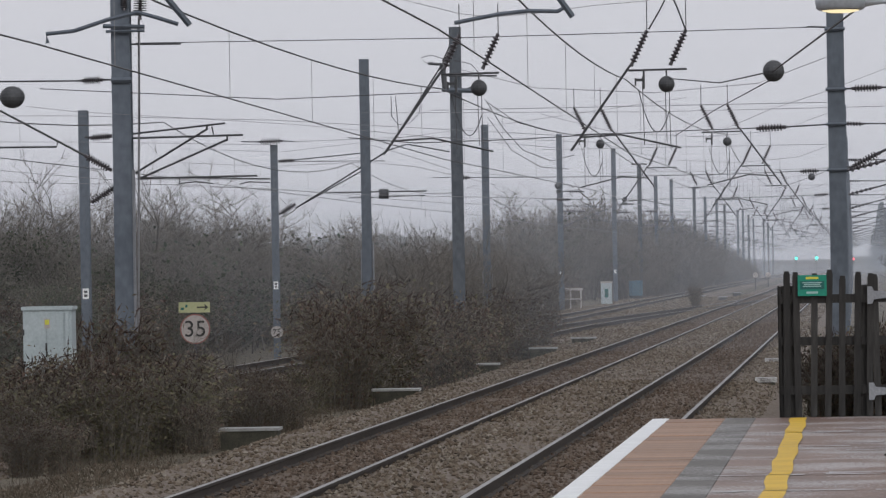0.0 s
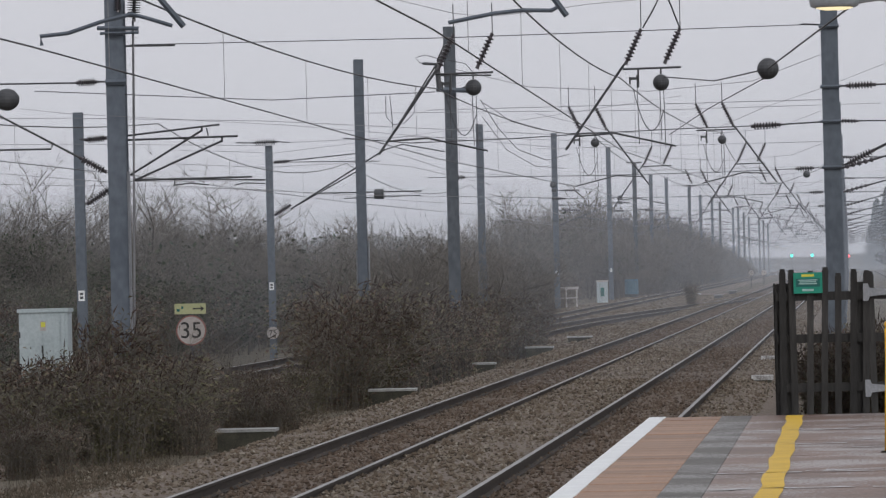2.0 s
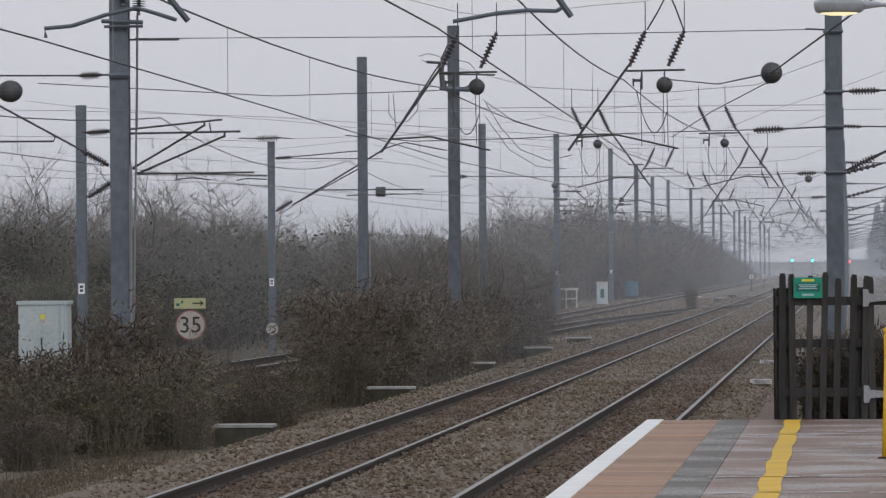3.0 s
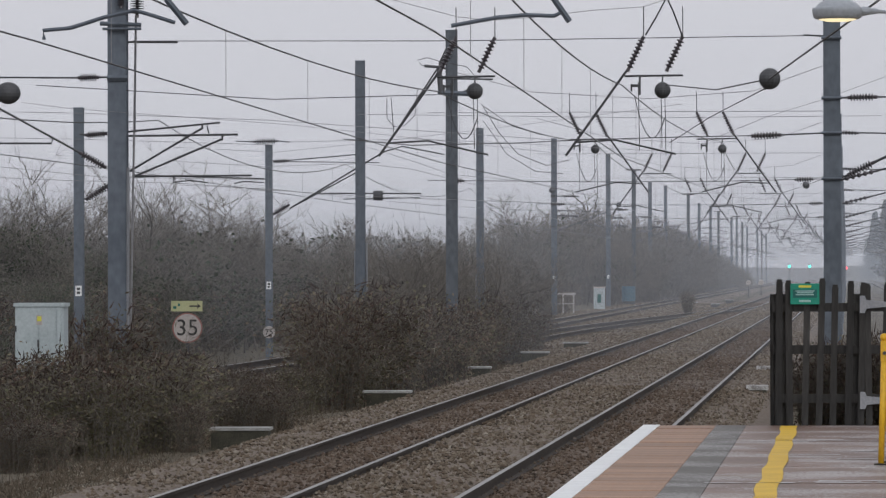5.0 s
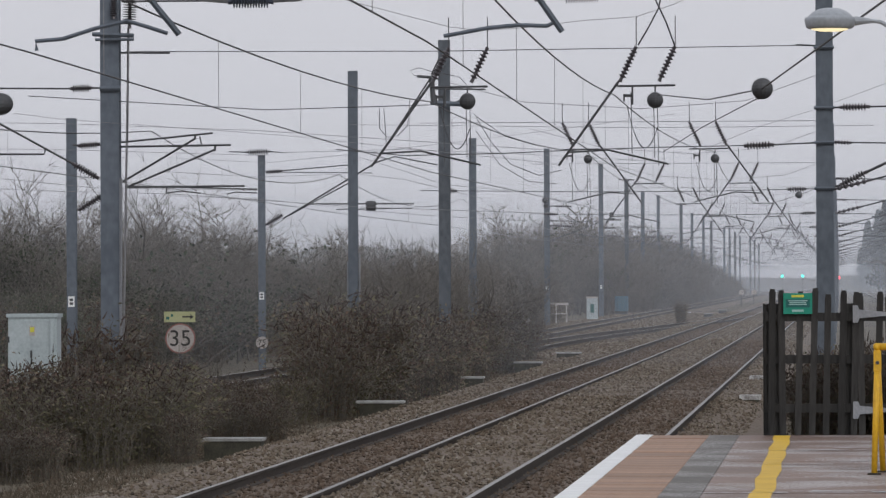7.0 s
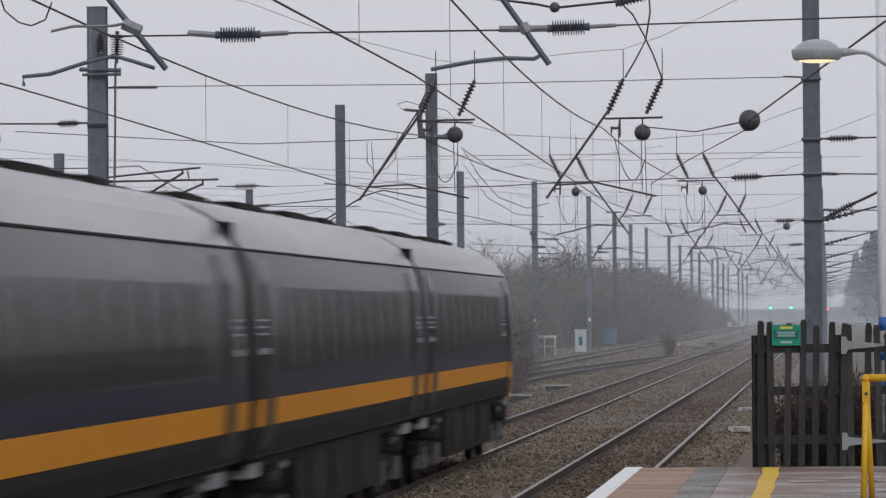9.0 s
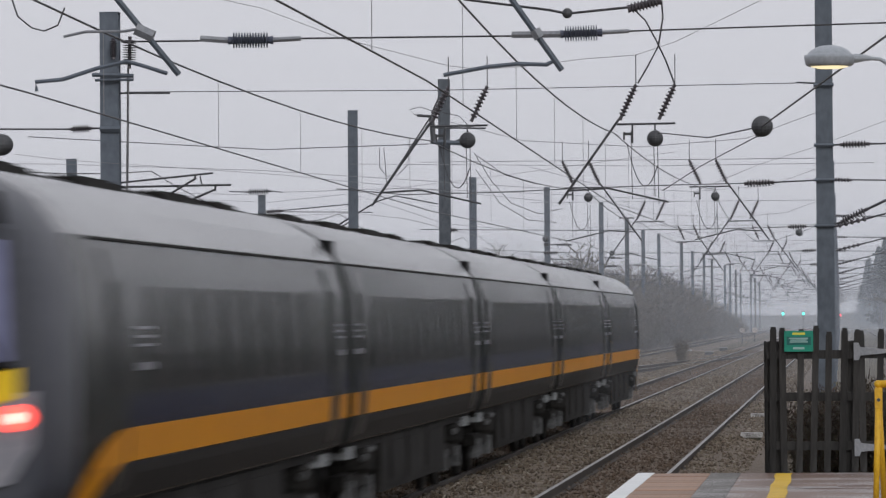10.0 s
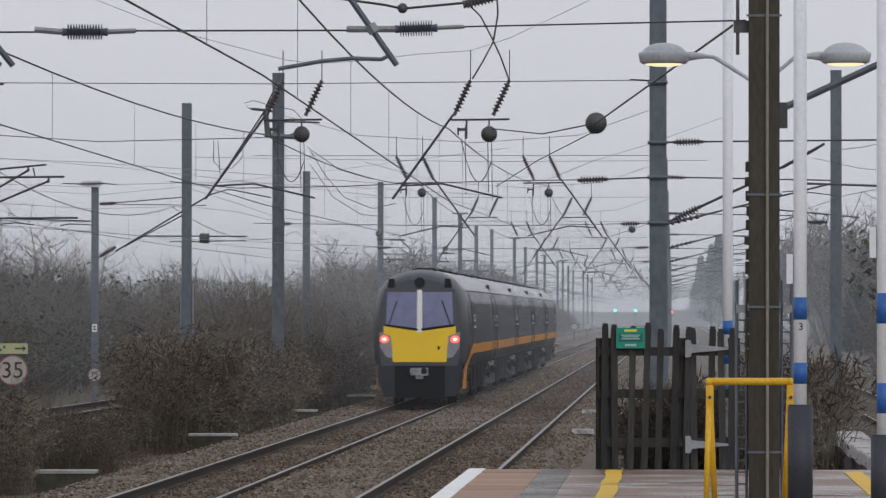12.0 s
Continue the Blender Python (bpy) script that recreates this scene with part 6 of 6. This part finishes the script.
def section(kx, top):
    """The body's outline, narrowed by kx and with its roof lowered to top."""
    low = HALF[0][1]
    right = [(x * kx, low + (z - low) * (top - low) / (3.77 - low)) for x, z in HALF]
    return [(-x, z) for x, z in right][:-1] + right[::-1]


def body_mesh(stations, nose=()):
    bm = bmesh.new()
    rows = [[bm.verts.new((x, y, z)) for x, z in section(k, t)] for y, k, t in stations]
    n = len(rows[0])
    for a, b in zip(rows, rows[1:]):
        for i in range(n - 1):
            f = bm.faces.new((a[i], b[i], b[i + 1], a[i + 1]))
            f.material_index = 2 if nose and abs(a[0].co.y - nose[0]) < 0.85 and abs(b[0].co.y - nose[0]) < 0.95 else 1 if 5 <= i <= n - 7 else 0
            f.smooth = True
        bm.faces.new((a[n - 1], b[n - 1], b[0], a[0]))
    bm.faces.new(rows[0]).material_index = 2 if nose else 0
    bm.faces.new(rows[-1][::-1]).material_index = 2 if nose else 0
    return bm


def side_x(z):
    return float(np.interp(z, [p[1] for p in HALF], [p[0] for p in HALF]))


def side_panel(y0, y1, z0, z1, out, s, steps=3):
    """A thin panel that follows the curved body side."""
    bm = bmesh.new()
    rows = []
    for i in range(steps + 1):
        z = z0 + (z1 - z0) * i / steps
        rows.append([bm.verts.new((s * (side_x(z) + o), y, z)) for y, o in ((y0, -0.01), (y0, out), (y1, out), (y1, -0.01))])
    for a, b in zip(rows, rows[1:]):
        for i in range(3):
            bm.faces.new((a[i], a[i + 1], b[i + 1], b[i]) if s > 0 else (b[i], b[i + 1], a[i + 1], a[i]))
    bm.faces.new(rows[-1] if s > 0 else rows[-1][::-1])
    bm.faces.new(rows[0][::-1] if s > 0 else rows[0])
    return bm


def cab_stripe(s):
    """The orange stripe sweeps down to the skirt behind the cab."""
    bm = bmesh.new()
    rows = []
    for i in range(13):
        a = i / 12 * math.pi / 2
        for_y = 3.2 - 2.95 * math.sin(a)
        for_z = 1.69 - 1.23 * (1 - math.cos(a))
        inner = (3.2 - 2.2 * math.sin(a), 1.42 - 0.96 * (1 - math.cos(a)))
        row = []
        for y, z in ((for_y, for_z), inner):
            k = float(np.interp(y, [0, 0.3, 0.9, 2.2], [0.86, 0.92, 0.965, 1.0]))
            row.append(bm.verts.new((s * (side_x(max(z, 1.1)) * k + 0.02), y, z)))
        rows.append(row)
    for a, b in zip(rows, rows[1:]):
        bm.faces.new((a[0], a[1], b[1], b[0]) if s < 0 else (b[0], b[1], a[1], a[0]))
    return bm


def wheelset(parent, y):
    for s in (-0.753, 0.753):
        part("wheel", spin(bmesh.new(), (s - 0.065, y, 0.43), (s + 0.065, y, 0.43), [(0, 0.25), (0, 0.42), (0.8, 0.43), (1, 0.40), (1, 0.2)], 20), TRAIN_DARK, parent)
    part("axle_box", boxes((1.0, 1.16, y - 0.16, y + 0.16, 0.3, 0.6)), BOGIE_GREY, parent, "dusty grey axle box")


def bogie(parent, y):
    part("bogie_frame", boxes((0.93, 1.10, y - 1.75, y + 1.75, 0.5, 0.68), (-1.10, -0.93, y - 1.75, y + 1.75, 0.5, 0.68), (-0.95, 0.95, y - 0.35, y + 0.35, 0.45, 0.75)), TRAIN_DARK, parent)
    part("air_spring", spin(bmesh.new(), (1.0, y, 0.66), (1.0, y, 0.98), [(0, 0.25), (0.2, 0.3), (0.8, 0.3), (1, 0.25)], 14), TRAIN_DARK, parent)
    part("damper", tube(bmesh.new(), [(1.2, y - 0.3, 0.85), (1.2, y + 0.8, 0.95)], 0.05, 6), BOGIE_GREY, parent)
    for d in (-1.3, 1.3):
        wheelset(parent, y + d)


def coach(train, k, number):
    y0 = k * PITCH
    first, last = number == 0, number == 4
    stations = [(y0 + 0.28, 0.985, 3.75), (y0 + 0.4, 1, 3.77), (y0 + CAR, 1, 3.77), (y0 + CAR + 0.12, 0.985, 3.75)]
    if first:
        stations = [(0.0, 0.82, 3.50), (0.12, 0.86, 3.62), (0.4, 0.925, 3.70), (0.9, 0.965, 3.77), (2.2, 1, 3.77)] + stations[2:]
    if last:
        stations = stations[:2] + [(y0 + CAR - 2.2, 1, 3.77), (y0 + CAR - 0.9, 0.965, 3.77), (y0 + CAR - 0.4, 0.925, 3.70), (y0 + CAR, 0.84, 3.52)]
    body = part("coach_body", body_mesh(stations, (0.0,) if first else (y0 + CAR,) if last else ()), [TRAIN_GREY, TRAIN_ROOF, CAB_GREY], train, "charcoal grey coach body with a roof paled for sky sheen")
    a = y0 + (3.2 if first else 0.4)
    b = y0 + CAR - (3.2 if last else 0.0)
    for s in (1, -1):
        part("stripe", side_panel(a, b, 1.42, 1.69, 0.01, s, 4), TRAIN_ORANGE, body, "orange waist stripe")
        part("navy_band", side_panel(a + 0.3, b, 1.695, 1.95, 0.006, s, 3), NAVY, body, "dark navy band above the stripe")
        lo, hi = y0 + (4.6 if first else 3.0), y0 + CAR - (4.6 if last else 3.0)
        count = 8 if first or last else 10
        step = (hi - lo) / count
        for i in range(count):
            part("window", side_panel(lo + i * step + 0.1, lo + (i + 1) * step - 0.1, 1.98, 2.82, 0.012, s, 6), PANE, body)
        for y in (y0 + (2.9 if first else 1.5), y0 + CAR - (2.9 if last else 1.5)):
            part("door", side_panel(y - 0.45, y + 0.45, 1.18, 3.1, 0.016, s, 10), TRAIN_GREY, body)
            part("door_window", side_panel(y - 0.25, y + 0.25, 2.0, 2.85, 0.024, s, 6), PANE, body)
    for s in (1, -1):
        part("lower_panel", side_panel(y0 + (1.8 if first else 0.4), y0 + CAR - (1.8 if last else 0.0), 1.12, 1.41, 0.006, s, 3), LOWER, body, "lower side panel darkened for shade")
        part("gutter", side_panel(y0 + (2.0 if first else 0.4), y0 + CAR - (2.0 if last else 0.0), 3.175, 3.195, 0.012, s, 1), TRAIN_DARK, body)
        for y in (y0 + (4.0 if first else 0.55), y0 + CAR - (4.9 if last else 1.35)):
            for z, h in ((2.47, 0.022), (2.40, 0.022), (2.33, 0.022), (2.14, 0.06)):
                part("text_bar", side_panel(y, y + 0.8, z, z + h, 0.02, s, 1), LIGHT_POD, body, "pale unreadable lettering")
    part("roof_ridge", boxes((-0.24, 0.24, y0 + (1.5 if first else 0.5), y0 + CAR - (1.5 if last else 0.1), 3.70, 3.778)), BOGIE_GREY, body, "dark roof ridge")
    for y in (y0 + 1.2, y0 + CAR - 1.5):
        part("end_box", boxes((1.0, 1.24, y - 0.4, y + 0.4, 0.9, 1.04)), COUPLER, body, "pale equipment box below the floor")
    for i, (y, w) in enumerate(((4.0, 2.2), (9.5, 3.0), (15.5, 3.2), (19.5, 1.4))):
        part("roof_unit", boxes((-0.34, 0.34, y0 + y - w / 2, y0 + y + w / 2, 3.68, 3.80), (-0.26, 0.26, y0 + y - w / 2 + 0.3, y0 + y + w / 2 - 0.3, 3.80, 3.835)), TRAIN_DARK, body, "dark roof equipment cover")
    for yy, w in ((8.2, 2.4), (11.2, 2.8), (14.4, 2.6)):
        part("underfloor_case", boxes((-1.2, 1.22, y0 + yy - w / 2, y0 + yy + w / 2, 0.42, 1.06)), TRAIN_DARK, body)
        part("case_lid", boxes((1.22, 1.235, y0 + yy - w / 2 + 0.15, y0 + yy + w / 2 - 0.15, 0.5, 0.98)), TRAIN_DARK, body)
    part("side_skirt", boxes((1.1, 1.2, y0 + 5.9, y0 + CAR - 5.6, 0.36, 1.1), (-1.2, -1.1, y0 + 5.9, y0 + CAR - 5.6, 0.36, 1.1)), TRAIN_DARK, body, "grimy side skirt between the bogies")
    part("sole_bar", boxes((-1.18, 1.18, y0 + 0.7, y0 + CAR - 0.3, 0.98, 1.12)), TRAIN_DARK, body)
    bogie(body, y0 + 3.6)
    bogie(body, y0 + CAR - 3.3)
    if not last:
        part("gangway", boxes((-0.75, 0.75, y0 + CAR + 0.05, y0 + PITCH + 0.35, 1.15, 3.3)), TRAIN_BLACK, body, "black rubber gangway bellows")
        part("end_gap", boxes((-1.15, 1.15, y0 + CAR + 0.2, y0 + PITCH + 0.2, 1.2, 3.45)), TRAIN_BLACK, body)
    if first or last:
        cab(body, first, y0)


def flat(points, y, depth=0.03):
    """A plate in the cab's face, from its outline in x and z."""
    bm = bmesh.new()
    a = [bm.verts.new((x, y, z)) for x, z in points]
    b = [bm.verts.new((x, y + depth, z)) for x, z in points]
    n = len(points)
    f = bm.faces.new(a)
    bm.faces.new(b[::-1])
    for i in range(n):
        bm.faces.new((a[i], b[i], b[(i + 1) % n], a[(i + 1) % n]))
    bmesh.ops.recalc_face_normals(bm, faces=bm.faces[:])
    return bm


def cab(body, tail, y0):
    turn = Matrix() if tail else pose(0, 4 * PITCH + CAR, 0, 0, 0, 180)
    def put(name, bm, mat, label=""):
        return part(name, bm, mat, body, label, at=turn)
    # windscreen surround, panes, pillar
    put("screen_surround", flat([(-1.0, 2.12), (-0.97, 3.22), (0.97, 3.22), (1.0, 2.12), (0, 1.98)], -0.02), CAB_GREY)
    for s in (-1, 1):
        pts = [(0.09 * s, 2.12), (0.93 * s, 2.24), (0.90 * s, 3.14), (0.07 * s, 3.14)]
        put("windscreen", flat(pts, -0.04), SCREEN, "blue-grey tinted windscreen")
        put("wiper", tube(bmesh.new(), [(0.86 * s, -0.06, 2.22), (0.62 * s, -0.07, 2.9)], 0.014, 4), TRAIN_BLACK)
        put("screen_gasket", tube(bmesh.new(), [(0.05 * s, -0.04, 2.10), (0.95 * s, -0.04, 2.22)], 0.035, 5), TRAIN_BLACK)
        put("roof_vent", flat([(0.68 * s, 3.26), (0.90 * s, 3.26), (0.86 * s, 3.50), (0.70 * s, 3.52)], -0.025), TRAIN_BLACK, "black roof-edge vent")
        pod = put("light_pod", flat([(0.74 * s, 1.30), (0.92 * s, 1.34), (1.10 * s, 1.62), (1.12 * s, 2.02), (0.78 * s, 2.02)], -0.03), LIGHT_POD, "pale lamp cluster housing")
        bm = bmesh.new()
        sphere(bm, (0.98 * s, -0.035, 1.83), 0.115, 1, 0.35, 0.85)
        lamp = put("tail_lamp", bm, TAIL if tail else PANE, "glowing red tail lamp" if tail else "")
        if tail:
            put("lamp_core", sphere(bmesh.new(), (0.98 * s, -0.065, 1.83), 0.055, 1, 0.35, 0.8), TAIL_CORE)
        put("skirt", flat([(0.70 * s, 1.14), (0.70 * s, 0.24), (0.98 * s, 0.26), (1.12 * s, 0.55), (1.16 * s, 0.9), (1.13 * s, 1.3), (0.74 * s, 1.22)], 0.02, 0.9), SKIRT)
        part("sweep_stripe", cab_stripe(s), TRAIN_ORANGE, body, "orange stripe sweeping down", at=turn)
    put("centre_pillar", flat([(-0.08, 2.02), (0.08, 2.02), (0.065, 3.2), (-0.065, 3.2)], -0.055), WHITE_PAINT, "white centre pillar")
    put("warning_panel", flat([(-0.74, 1.20), (0.74, 1.20), (0.76, 1.55), (0.80, 1.92), (1.0, 1.98), (1.0, 2.20), (0, 2.05), (-1.0, 2.20), (-1.0, 1.98), (-0.80, 1.92), (-0.76, 1.55)], -0.045), TRAIN_YELLOW, "bright yellow warning panel")
    put("panel_cap", boxes((0.50, 0.56, -0.055, -0.045, 1.54, 1.64)), TRAIN_BLACK)
    put("horn_disc", spin(bmesh.new(), (0, -0.01, 3.40), (0, -0.045, 3.40), [(0, 0.15), (1, 0.14)], 16), TRAIN_BLACK, "round roof marker lamp")
    put("coupler_recess", boxes((-0.72, 0.72, 0.05, 0.7, 0.2, 1.2)), TRAIN_BLACK)
    put("coupler", boxes((-0.23, 0.23, -0.28, 0.1, 0.83, 1.04), (-0.1, 0.1, -0.2, 0.1, 0.74, 0.83), (-0.25, -0.17, -0.33, -0.28, 0.86, 1.0)), COUPLER, "silver automatic coupler")
    put("coupler_cone", spin(bmesh.new(), (0.13, -0.29, 0.95), (0.13, -0.27, 0.95), [(0, 0.08), (1, 0.1)], 12), TRAIN_BLACK)


train = thing("passenger_train", "charcoal grey five-coach diesel train with orange stripe and yellow end", "train", pose(-7.0, 67.0, 0))
for k in range(5):
    coach(train, k, k)


def motions():
    """The train runs away along the left fast line at a steady 55 m/s."""
    rows = [(0.5 * i, pose(LEFT, 67.0 + 55.3 * (0.5 * i - 10.5), 0)) for i in range(25)]
    walk(train, rows)


motions()
